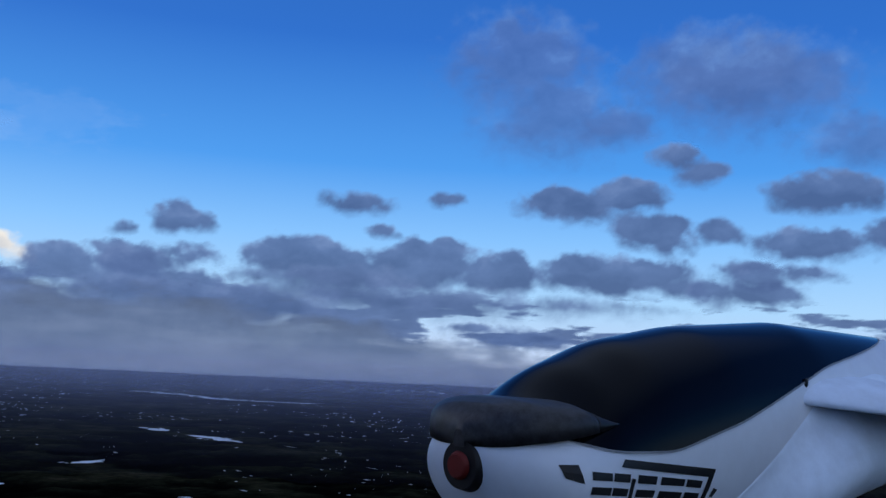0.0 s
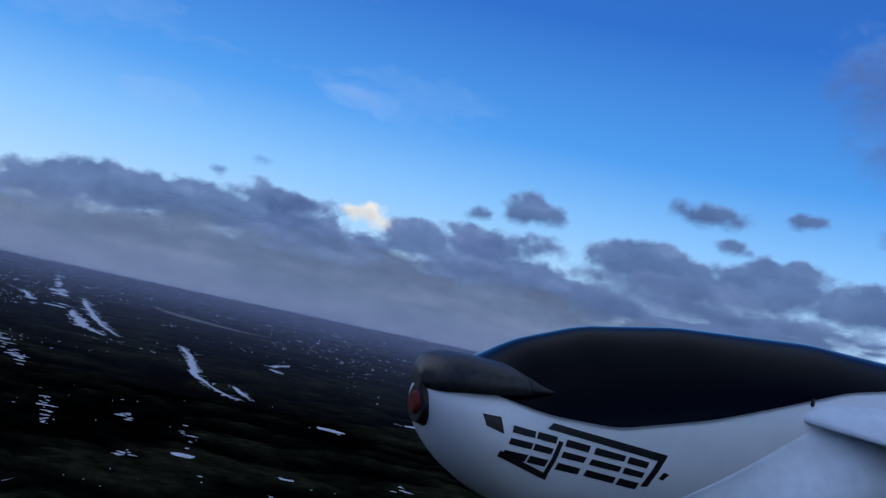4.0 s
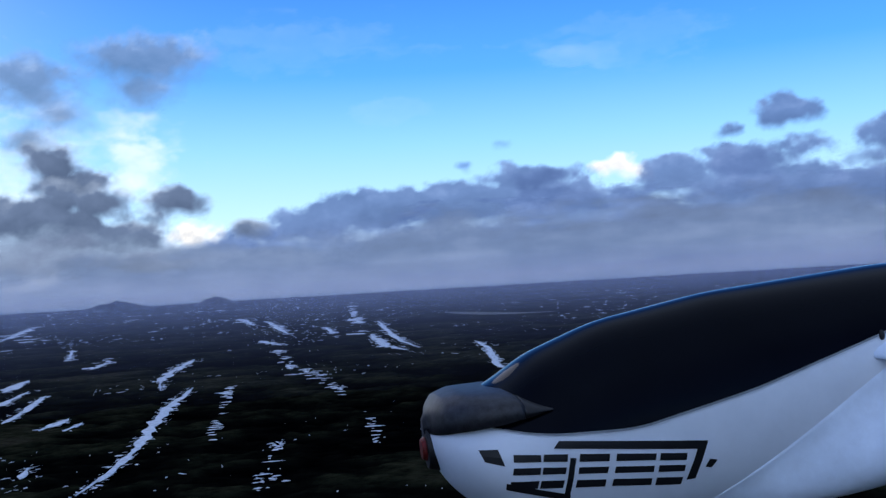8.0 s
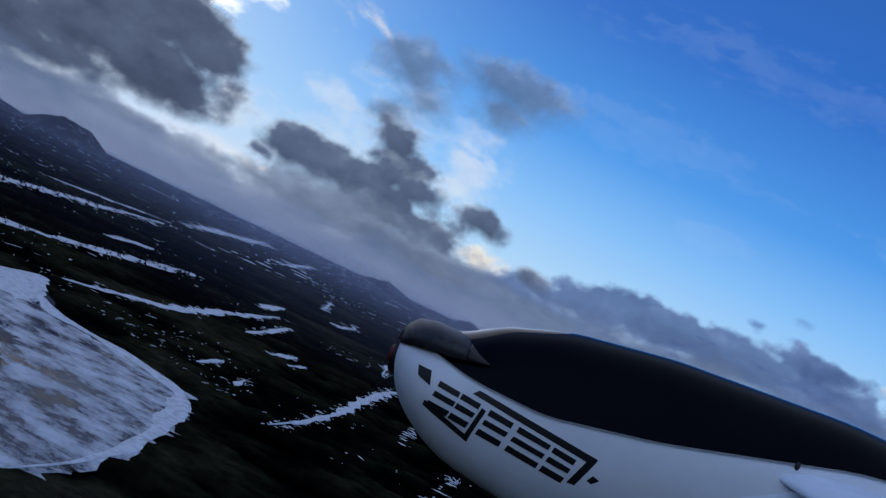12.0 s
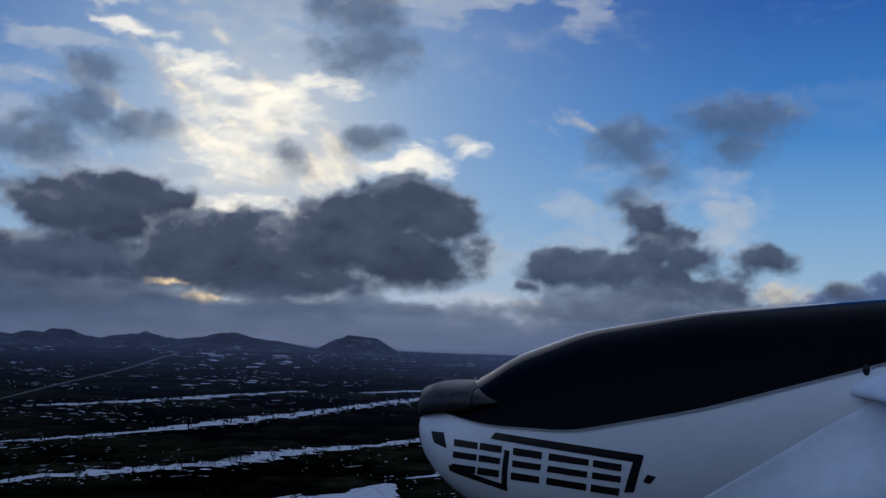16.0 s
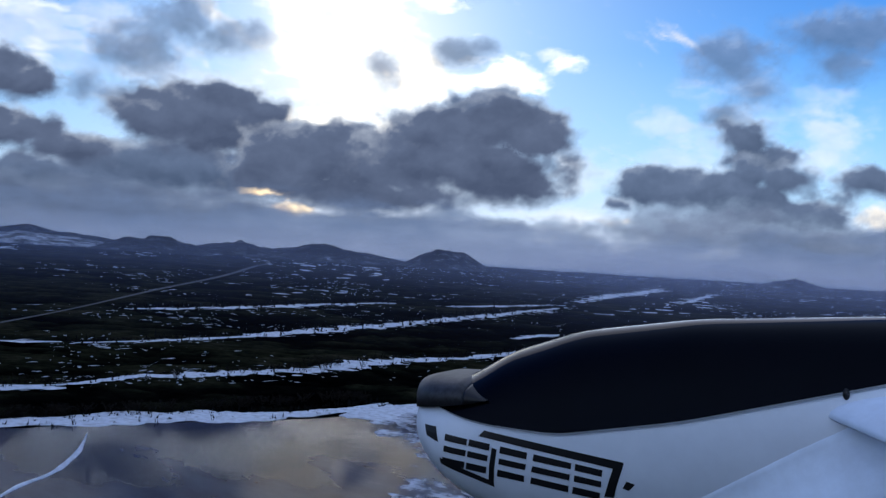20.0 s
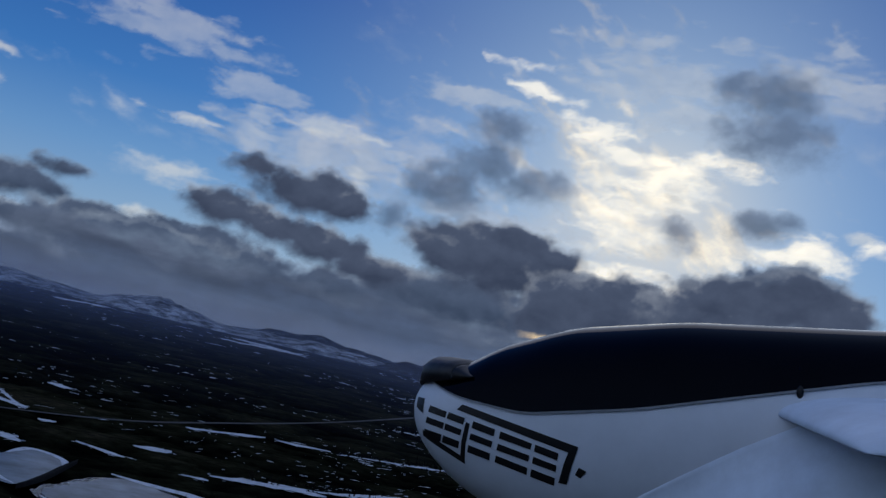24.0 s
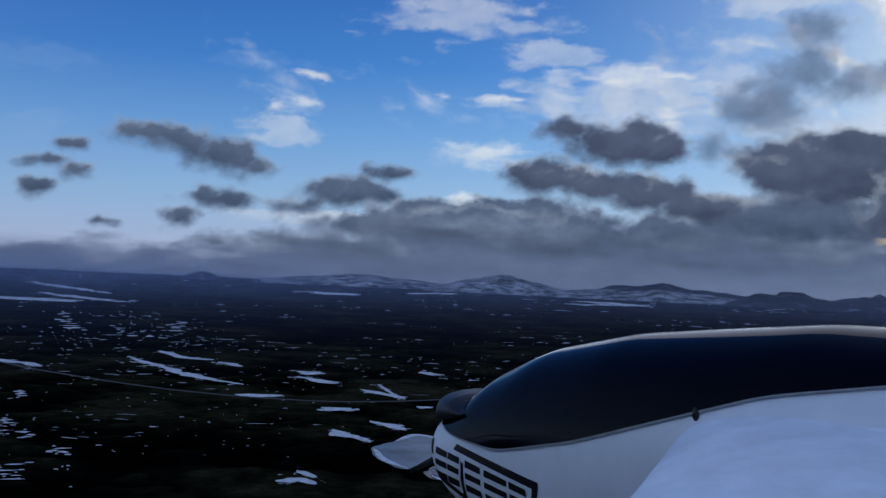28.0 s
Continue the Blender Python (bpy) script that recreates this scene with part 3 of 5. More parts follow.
thin_ice = flat_sheet("lake_ice", [(-158, 108), (-180, 132), (-212, 170), (-247, 194), (-291, 202), (-325, 208), (-322, 196), (-291, 184), (-252, 174), (-224, 150), (-196, 116), (-172, 90)], THIN_CRUST, 0.05, 41, 5.5)
tagged(thin_ice, "thin patchy snow fading out over wet lake ice", "ice", "snow along the lake shore")
ridge = shore([(-319, 94, 2.2), (-292, 84, 2.4), (-269, 72, 3.4), (-256, 61, 4.0), (-240, 50, 4)], "curved white pressure ridge across the lake ice")
dam = ribbon("dam", [(-322, -4, 4), (-345, 3, 4), (-372, 9, 4), (-388, 13, 5)], EARTH, 1.2, 0.15, 2.0, 77, 0.0, 0.4)
tagged(dam, "low dark gravel dam between the frozen pond and lake", "dam")

# ---- shrubs on the snow banks ----
TWIG = plain_material("dark_twigs", (0.012, 0.01, 0.008), 0.95, 0.4, 2.0, 0, 0.05)


def shrub():
    pick = random.Random(5)
    ob = new("shrub")
    tagged(ob, "dark leafless birch shrub standing in snow", "shrub", "shrubs by the lake")
    for k in range(5):
        bm = bmesh.new()
        a, lean = 2 * math.pi * k / 5 + pick.uniform(-0.4, 0.4), pick.uniform(0.25, 0.6)
        p, r = Vector((0.1 * math.cos(a), 0.1 * math.sin(a), -0.1)), 0.09
        d = Vector((math.cos(a) * lean, math.sin(a) * lean, 1)).normalized()
        ring = None
        for s in range(5):
            now = [bm.verts.new(p + Vector((r * math.cos(q * 1.2566), r * math.sin(q * 1.2566), 0))) for q in range(5)]
            if ring:
                for q in range(5):
                    bm.faces.new((ring[q], ring[(q + 1) % 5], now[(q + 1) % 5], now[q]))
            ring = now
            d = (d + Vector((pick.uniform(-0.25, 0.25), pick.uniform(-0.25, 0.25), 0.05))).normalized()
            p, r = p + d * 0.62, r * 0.68
            for w in range(5 if s > 0 else 0):
                e = (d + Vector((pick.uniform(-1, 1), pick.uniform(-1, 1), pick.uniform(-0.2, 0.6)))).normalized()
                side = e.cross(Vector((0, 0, 1))).normalized() * 0.035
                tip = p + e * pick.uniform(0.5, 1.0)
                bm.faces.new([bm.verts.new(v) for v in (p - side, p + side, tip)])
                for f in range(4):
                    c = p + (tip - p) * pick.uniform(0.4, 1)
                    o = Vector((pick.uniform(-0.3, 0.3), pick.uniform(-0.3, 0.3), pick.uniform(-0.05, 0.4)))
                    bm.faces.new([bm.verts.new(v) for v in (c, c + o + side * 1.5, c + o * 0.6 - side * 2)])
        part("stem", bm, TWIG, ob)
    return ob


bush = shrub()
bush.matrix_basis = pose(-470, 257, 0) @ Matrix.Diagonal((1.3, 1.3, 1.3, 1))
pick = random.Random(11)
for k in range(16):
    copy_thing(bush, pose(-478 + pick.uniform(-16, 14), 262 + pick.uniform(-9, 16), 0, 0, 0, pick.uniform(0, 360)))
for k in range(90):
    t = pick.uniform(0, 1)
    x, y = -353 - 14 * t * t + pick.uniform(-4, 3), 60 + 165 * t
    size = pick.uniform(0.45, 0.9)
    copy_thing(bush, pose(x, y, 0, 0, 0, pick.uniform(0, 360)) @ Matrix.Diagonal((size * 1.5, size * 1.5, size, 1)))
for k in range(18):
    t = pick.uniform(0, 1)
    copy_thing(bush, pose(-430 - 36 * t + pick.uniform(3, 13), 80 + 170 * t, 0, 0, 0, pick.uniform(0, 360)))

HEATHER = plain_material("dark_heather", (0.006, 0.006, 0.006), 0.95, 0.4, 0.5, 0, 0.05)


def heather_tufts(lines):
    """Dark upright tufts that break the edges of the larger banks and of the lake's far shore."""
    verts, faces = [], []
    for line in lines:
        for (x0, y0, w0), (x1, y1, w1) in zip(line, line[1:]):
            far = math.hypot((x0 + x1) / 2, (y0 + y1) / 2)
            run, way = math.hypot(x1 - x0, y1 - y0), math.atan2(y1 - y0, x1 - x0)
            out = 1 if (x0 * -math.sin(way) + y0 * math.cos(way)) > 0 else -1
            for k in range(int(min(190, run / (far / 560)))):
                t = rng.uniform(0, 1)
                off = out * (w0 + (w1 - w0) * t) * (rng.normal(0.3, 0.07) if rng.uniform() < 0.7 else rng.uniform(-0.3, 0.3))
                cx, cy = x0 + (x1 - x0) * t - off * math.sin(way), y0 + (y1 - y0) * t + off * math.cos(way)
                across = math.atan2(cy, cx) + math.pi / 2
                base = float(ground_height(cx, cy)) + 0.02
                for q in range(4):
                    half, tall, lean = far * 0.0006 * rng.uniform(0.5, 1.6), far * 0.0024 * rng.gamma(2.2, 0.45), rng.normal(0, 0.0012) * far
                    slip = rng.normal(0, 0.0011) * far
                    a = across + rng.normal(0, 0.5)
                    ca, sa = math.cos(a), math.sin(a)
                    start = len(verts)
                    verts += [(cx + (slip - half) * ca, cy + (slip - half) * sa, base), (cx + (slip + half) * ca, cy + (slip + half) * sa, base), (cx + (slip + lean) * ca, cy + (slip + lean) * sa, base + tall)]
                    faces.append((start, start + 1, start + 2))
    me = bpy.data.meshes.new("heather_tufts")
    me.from_pydata(verts, [], faces)
    me.materials.append(HEATHER)
    return tagged(new("heather_tufts", me), "dark heather and dwarf birch tufts at the snow edges", "heather", kind="stuff")


FAR_SHORE = [(-361, 48, 24), (-345, 66, 26), (-340, 92, 30), (-340, 122, 32), (-338, 154, 32), (-340, 188, 28), (-355, 226, 22)]
heather_tufts(BANKS[:4] + [FAR_SHORE])

# ---- road ----
road = ribbon("road", [(-760, -420, 3.6), (-640, -275, 3.6), (-588, -221, 3.6), (-523, -133, 3.6), (-500, -60, 3.6), (-517, -10, 3.6), (-562, 42, 3.6), (-640, 95, 3.6), (-740, 158, 3.6),
                       (-924, 262, 3.6), (-1380, 505, 8), (-1906, 800, 11), (-2683, 1226, 13), (-3091, 1462, 13), (-3600, 1600, 13)], ASPHALT, 0.12, 0.0, 10, 3, 0.05, 0.12)
tagged(road, "grey two-lane road winding over the dark moor", "road", kind="structure")
field = ribbon("field", [(-680, 2090, 90), (-480, 1850, 150), (-380, 1840, 90)], FIELD, 0.2, 0.6, 14, 12, 0.25, 0.1)
tagged(field, "pale dry grass flat on the moor", "grassland", kind="structure")

# ---- hills on the horizon ----


def hill(name, az, rise, half, dist, seed, label, mat, peaks=1.0, back=420, blunt=1.4):
    """A hill whose crest stands rise degrees over the horizon at az, half degrees wide to each side."""
    u = np.linspace(-1, 1, 160)
    v = np.linspace(-1, 1, 26)
    A = np.radians(az + half * u)[None, :]
    r = dist + back * v[:, None]
    crest = np.maximum(0, 1 - np.abs(u) ** blunt)[None, :] ** 1.1
    body = crest * np.maximum(0, 1 - v[:, None] ** 2) ** 0.8
    bumps = 1 + peaks * fbm(u[None, :] * 4.6 + seed, v[:, None] * 1.7 + seed, seed, 6)
    x, y = r * np.sin(A), r * np.cos(A)
    top = 60 + dist * math.tan(math.radians(rise))
    base = ground_height(x, y)
    z = base - 2 + body * bumps * (top - ground_height(dist, 0) + 2)
    ob = new(name, grid_mesh(name, np.stack([x, y, z], -1)))
    ob.data.materials.append(mat)
    return tagged(ob, label, "hill", "hills on the horizon")


hill("hill", -54.8, 0.57, 2.3, 4300, 2, "steep-sided dark table hill with a cliff top", ROCK, 0.3, 420, 2.6)
hill("hill", -61.6, 0.43, 4.7, 4350, 5, "dark rounded hill with a long shoulder", ROCK, 0.5)
hill("hill", -66.2, 0.32, 3.4, 4450, 8, "low dark hill with a little snow", ROCK, 0.5)
hill("hill", -70.9, 0.35, 3.4, 4200, 11, "double-topped hill streaked with snow", ROCK, 0.6)
hill("hill", -77.3, 0.48, 6.0, 4500, 14, "long dark ridge under low cloud", ROCK, 0.5)
hill("hill", -35.9, 0.14, 2.1, 4300, 17, "small twin knoll on the plain", ROCK, 0.8, 200)
hill("hill", -30.7, 0.14, 1.2, 4300, 20, "tiny steep knoll on the plain", ROCK, 0.4, 200)
hill("mountain", -86.2, 0.6, 4.6, 4400, 23, "snow-covered mountain with dark gullies", SNOWY, 0.5, 420, 1.15)
hill("mountain", -94.0, 0.34, 5.9, 4550, 26, "long snowy plateau edge", SNOWY, 0.3)
hill("mountain", -77.6, 0.22, 7.2, 4350, 29, "snow-streaked slope falling away from the mountain", SNOWY, 0.4)
hill("hill", -102.8, 0.13, 1.0, 4600, 32, "distant flat-topped hill in the haze", ROCK, 0.15)

# ---- the model aircraft ----
WHITE = plain_material("white_foam", (0.63, 0.67, 0.74), 0.42, 0.05, 25, 0, 0.4)
# the wing's foam is white too; blue light from the sky is in its colour
SKYLIT_FOAM = plain_material("scuffed_skylit_foam", (0.66, 0.74, 0.86), 0.6, 0.12, 22, 0, 0.3)
BLACK = plain_material("black_vinyl", (0.008, 0.008, 0.01), 0.45, 0.2, 60, 0, 0.3)
GLOSS = plain_material("black_glossy_canopy", (0.0016, 0.0018, 0.003), 0.06, 0.3, 18, 0, 0.5)
GREY = plain_material("scuffed_dark_plastic", (0.02, 0.02, 0.024), 0.5, 0.7, 140, 0, 0.35)
n = GLOSS.node_tree.nodes["Principled BSDF"]
n.inputs["IOR"].default_value = 1.145
n.inputs["Specular Tint"].default_value = (0.55, 0.68, 1.0, 1)
RED = plain_material("red_plastic", (0.12, 0.012, 0.01), 0.5, 0.2, 60)
plane = new("model_aircraft")
plane.matrix_world = Matrix.Translation(NOSE) @ FLIGHT @ Matrix(((math.cos(YAW), math.sin(YAW), 0, 0), (0, 0, 1, 0), (math.sin(YAW), -math.cos(YAW), 0, 0), (0, 0, 0, 1)))
tagged(plane, "white foam model aircraft with glossy black canopy in flight", "model aircraft")
LONG = 1.1
RUN = [0, 0.01, 0.025, 0.05, 0.075, 0.1, 0.18, 0.3, 0.5, 0.8, 1.1]  # distance behind the nose
TOP = [-0.012, 0.0, 0.007, 0.014, 0.023, 0.04, 0.064, 0.077, 0.081, 0.06, 0.03]
KEEL = [-0.036, -0.062, -0.082, -0.103, -0.117, -0.127, -0.143, -0.139, -0.124, -0.1, -0.06]
SEAM = [-0.004, -0.004, -0.006, -0.012, -0.019, -0.024, -0.03, -0.012, 0.033, 0.064, 0.064]


def level(table, u):
    """A height read from a table, eased between its rows."""
    near = u + 0.018 * min(1.0, u / 0.05) * np.linspace(-1, 1, 7)
    return float(np.interp(near, RUN, table).mean())


def girth(u):
    """Half the body's width."""
    blunt = 1 - min(1.0, u / 0.075)
    tail = min(1.0, max(0.0, (u - 0.7) / 0.4))
    return 0.085 * max(0.0, 1 - blunt ** 2.2) ** (1 / 2.2) * (1 - 0.55 * tail ** 2)


def skin(u, q, grow=0.0):
    """A point of the body's skin u behind the nose, at the angle q (0 on the wing's side, 90 on top)."""
    top, keel = level(TOP, u), level(KEEL, u)
    q = radians(q)
    return Vector((u, -(girth(u) + grow) * math.cos(q), (top + keel) / 2 + ((top - keel) / 2 + grow) * math.sin(q)))


def angle(u, z):
    top, keel = level(TOP, u), level(KEEL, u)
    return math.degrees(math.asin(max(-1, min(1, (z - (top + keel) / 2) / ((top - keel) / 2)))))


def shell(name, mat, u0, u1, low, high, label="", grow=0.0, count=46, rim=24, cap=False):
    bm = bmesh.new()
    rings = []
    for i in range(count + 1):
        u = u0 + (u1 - u0) * (i / count) ** 1.5
        a, b = low(u), high(u)
        rings.append([bm.verts.new(skin(u, a + (b - a) * k / rim, grow)) for k in range(rim + 1)])
    for r0, r1 in zip(rings, rings[1:]):
        for k in range(rim):
            bm.faces.new((r0[k], r0[k + 1], r1[k + 1], r1[k]))
    if cap:
        bm.faces.new(rings[-1])
    for f in bm.faces:
        f.smooth = True
    bmesh.ops.remove_doubles(bm, verts=bm.verts[:], dist=0.00005)
    bmesh.ops.recalc_face_normals(bm, faces=bm.faces[:])
    return part(name, bm, mat, plane, label)


def seam(u):
    """The angle at which the canopy meets the white body."""
    return angle(u, level(SEAM, u))


shell("fuselage", WHITE, 0.0, LONG, lambda u: -180, lambda u: 180, "white foam body", 0.0, 150, 72, True)
canopy = shell("canopy", GLOSS, 0.03, 0.86, seam, lambda u: 180 - seam(u), "glossy black canopy mirroring the sky", 0.0012, 110, 48)


RIM = plain_material("grey_canopy_edge", (0.2, 0.21, 0.23), 0.5, 0.2, 90, 0, 0.3)
canopy_rim = shell("canopy_rim", RIM, 0.05, 0.84, lambda u: seam(u) - 0.9, lambda u: seam(u) + 0.25, "thin grey rim along the canopy", 0.0018, 110, 3)
canopy_rim.parent = canopy


def thick_cover(name, mat, u0, u1, foot, crest, label, count=26, rim=20):
    """A raised cover over the top of the nose, with its own crest line and thick edges."""
    bm = bmesh.new()
    rings = []
    for i in range(count + 1):
        u = u0 + (u1 - u0) * i / count
        base, peak = foot(u), crest(u)
        wide = girth(max(u, 0.0)) * 0.86 + 0.006
        ring = []
        for k in range(rim + 1):
            q = math.pi * k / rim
            ring.append(bm.verts.new((u, -wide * math.copysign(abs(math.cos(q)) ** 0.7, math.cos(q)), base + (peak - base) * math.sin(q) ** 0.55)))
        rings.append(ring)
    for r0, r1 in zip(rings, rings[1:]):
        for k in range(rim):
            bm.faces.new((r0[k], r0[k + 1], r1[k + 1], r1[k]))
        bm.faces.new((r0[0], r1[0], r1[-1], r0[-1]))
    bm.faces.new(rings[0])
    bm.faces.new(rings[-1][::-1])
    for f in bm.faces:
        f.smooth = len(f.verts) == 4
    bmesh.ops.recalc_face_normals(bm, faces=bm.faces[:])
    return part(name, bm, mat, plane, label)


def cover_foot(u):
    return float(np.interp(u, [-0.004, 0.02, 0.06, 0.086, 0.106], [-0.018, -0.013, -0.009, -0.006, -0.002]))


def cover_crest(u):
    return float(np.interp(u, [-0.004, 0.003, 0.012, 0.03, 0.07, 0.086, 0.106], [-0.004, 0.008, 0.0165, 0.0205, 0.0185, 0.011, 0.0]))


nose_cover = thick_cover("nose_cover", GREY, -0.004, 0.079, cover_foot, cover_crest, "scuffed grey plastic nose cover")
cover_tip = thick_cover("nose_cover_tip", BLACK, 0.0793, 0.106, cover_foot, cover_crest, "black pointed end of the nose cover", 10)
cover_tip.parent = nose_cover


def nose_disc(name, mat, u0, u1, radius, label):
    bm = bmesh.new()
    turn = Matrix.Translation((0.5 * (u0 + u1), 0, -0.033)) @ Matrix.Rotation(radians(90), 4, "Y")
    bmesh.ops.create_cone(bm, cap_ends=True, segments=40, radius1=radius * 0.8, radius2=radius, depth=u1 - u0, matrix=turn)
    bmesh.ops.bevel(bm, geom=bm.edges[:], offset=0.0006, segments=2, affect="EDGES")
    return part(name, bm, mat, plane, label)


nose_ring = nose_disc("nose_ring", BLACK, -0.003, 0.012, 0.024, "black ring round the nose")
spinner = nose_disc("spinner", RED, -0.0075, -0.0032, 0.012, "red plastic spinner in the nose ring")
spinner.parent = nose_ring


def patch(name, corners, label=""):
    """A flat marking laid on the near skin; corners in order round it, as (distance behind the nose, height)."""
    bm = bmesh.new()
    n = 8
    a, b, c, d = corners
    grid = []
    for v in (0, 0.5, 1):
        row = []
        for k in range(n + 1):
            w = k / n
            u = (a[0] * (1 - w) + b[0] * w) * (1 - v) + (d[0] * (1 - w) + c[0] * w) * v
            z = (a[1] * (1 - w) + b[1] * w) * (1 - v) + (d[1] * (1 - w) + c[1] * w) * v
            row.append(bm.verts.new(skin(u, angle(u, z), 0.0007)))
        grid.append(row)
    for r0, r1 in zip(grid, grid[1:]):
        for k in range(n):
            bm.faces.new((r0[k], r0[k + 1], r1[k + 1], r1[k]))
    bmesh.ops.recalc_face_normals(bm, faces=bm.faces[:])
    return part(name, bm, BLACK, plane, label)


patch("vent", ((0.0336, -0.0289), (0.0499, -0.0298), (0.0539, -0.0449), (0.0375, -0.0395)), "black cooling vent")
patch("stripe", ((0.1055, -0.0301), (0.2468, -0.0519), (0.2429, -0.0593), (0.0996, -0.0359)), "long black stripe")
patch("stripe", ((0.2383, -0.0530), (0.2468, -0.0531), (0.2337, -0.0865), (0.2246, -0.0865)))
patch("stripe", ((0.0539, -0.0607), (0.1121, -0.0810), (0.1114, -0.0867), (0.0532, -0.0668)))
patch("stripe", ((0.1140, -0.0463), (0.1193, -0.0477), (0.1108, -0.0858), (0.1055, -0.0832)))
patch("stripe", ((0.2481, -0.0696), (0.2560, -0.0720), (0.2494, -0.0786), (0.2435, -0.0767)))
# the name on the side, as plain bars
patch("name_bar", ((0.0624, -0.0358), (0.0872, -0.0396), (0.0866, -0.0458), (0.0617, -0.0424)))
patch("name_bar", ((0.0611, -0.0475), (0.0859, -0.0508), (0.0846, -0.0569), (0.0597, -0.0535)))
patch("name_bar", ((0.0578, -0.0595), (0.0833, -0.0625), (0.0813, -0.0695), (0.0552, -0.0667)))
patch("name_bar", ((0.0898, -0.0396), (0.1121, -0.0429), (0.1108, -0.0495), (0.0885, -0.0460)))
patch("name_bar", ((0.0879, -0.0510), (0.1095, -0.0544), (0.1081, -0.0603), (0.0866, -0.0572)))
patch("name_bar", ((0.0853, -0.0629), (0.1068, -0.0660), (0.1049, -0.0730), (0.0833, -0.0699)))
patch("name_bar", ((0.1232, -0.0444), (0.1513, -0.0487), (0.1500, -0.0554), (0.1219, -0.0512)))
patch("name_bar", ((0.1212, -0.0563), (0.1494, -0.0603), (0.1474, -0.0662), (0.1199, -0.0623)))
patch("name_bar", ((0.1186, -0.0677), (0.1461, -0.0719), (0.1448, -0.0785), (0.1166, -0.0748)))
patch("name_bar", ((0.1579, -0.0497), (0.1958, -0.0558), (0.1945, -0.0617), (0.1565, -0.0564)))
patch("name_bar", ((0.1559, -0.0614), (0.1932, -0.0670), (0.1919, -0.0728), (0.1539, -0.0674)))
patch("name_bar", ((0.1533, -0.0727), (0.1906, -0.0785), (0.1893, -0.0851), (0.1513, -0.0793)))
patch("name_bar", ((0.1997, -0.0561), (0.2259, -0.0604), (0.2246, -0.0669), (0.1984, -0.0627)))
patch("name_bar", ((0.1978, -0.0673), (0.2239, -0.0715), (0.2226, -0.0773), (0.1964, -0.0737)))
patch("name_bar", ((0.1951, -0.0788), (0.2213, -0.0829), (0.2193, -0.0899), (0.1932, -0.0860)))


def wing():
    """The root of the wing beside the canopy: a rounded aerofoil that runs out from the body."""
    bm = bmesh.new()
    rings = []
    for k in range(17):
        t = k / 16
        out = 0.05 + 0.19 * t
        lead, chord = 0.4 + 0.15 * t, 0.38 - 0.15 * t
        swell = 1.0 if t < 0.85 else math.sqrt(max(0.02, 1 - ((t - 0.85) / 0.15) ** 2))
        rise = 0.004 - 0.03 * t
        ring = []
        for j in range(40):
            q = 2 * math.pi * j / 40
            x = 0.5 - 0.5 * math.cos(q)
            thick = 0.08 * swell * (2.97 * math.sqrt(x) - 1.26 * x - 3.516 * x * x + 2.843 * x ** 3 - 1.015 * x ** 4)
            ring.append(bm.verts.new((lead + chord * x, -out, rise + 0.03 * x * (1 - x) * 4 * 0.35 + chord * 0.5 * thick * (1.3 if q < math.pi else -0.7) - 0.02 * x)))
        rings.append(ring)
    for r0, r1 in zip(rings, rings[1:]):
        for j in range(40):
            bm.faces.new((r0[j], r0[(j + 1) % 40], r1[(j + 1) % 40], r1[j]))
    bm.faces.new(rings[0])
    bm.faces.new(rings[-1][::-1])
    for f in bm.faces:
        f.smooth = len(f.verts) == 4
    bmesh.ops.recalc_face_normals(bm, faces=bm.faces[:])
    return part("wing", bm, SKYLIT_FOAM, plane, "pale scuffed foam wing root")


def wing_root():
    """The fillet that swells out of the body's side and carries the wing."""
    bm = bmesh.new()
    rings = []
    for i in range(71):
        u = 0.2 + 0.78 * i / 70
        top, keel = level(TOP, u), level(KEEL, u)
        line = float(np.interp(u, [0.2, 0.3, 0.4, 0.48, 0.62, 0.98], [-0.145, -0.088, -0.03, 0.012, 0.022, -0.02]))
        line = max(line, keel + 0.004)
        fade = min(1.0, (u - 0.2) / 0.12) * min(1.0, (0.98 - u) / 0.15)
        ring = []
        for k in range(25):
            z = line + (keel + 0.0005 - line) * (k / 24) ** 1.1
            drop = min(1.0, (line - z) / 0.1)
            swell = 0.05 * fade * drop * drop * (3 - 2 * drop) - 0.0012 * (k == 0)
            p = skin(u, angle(u, z), 0.0008)
            ring.append(bm.verts.new((p.x, p.y - swell, p.z)))
        rings.append(ring)
    for r0, r1 in zip(rings, rings[1:]):
        for k in range(24):
            bm.faces.new((r0[k], r1[k], r1[k + 1], r0[k + 1]))
    for r0, r1 in zip(rings, rings[1:]):
        a, b = r0[-1], r1[-1]
        c, d = (bm.verts.new((v.co.x, 0.0, v.co.z - 0.0005)) for v in (b, a))
        bm.faces.new((a, b, c, d))
    for f in bm.faces:
        f.smooth = True
    bmesh.ops.remove_doubles(bm, verts=bm.verts[:], dist=0.00005)
    bmesh.ops.recalc_face_normals(bm, faces=bm.faces[:])
    return part("wing_root", bm, SKYLIT_FOAM, plane, "white foam fillet at the wing root, tinted with painted sky light")


wing_root()
wing()
bm = bmesh.new()
bmesh.ops.create_uvsphere(bm, u_segments=16, v_segments=10, radius=0.0042, matrix=Matrix.Translation(skin(0.44, seam(0.44) - 1, 0.0015)) @ Matrix.Diagonal((0.7, 0.5, 1.2, 1)))
part("canopy_latch", bm, BLACK, canopy, "small black canopy latch")

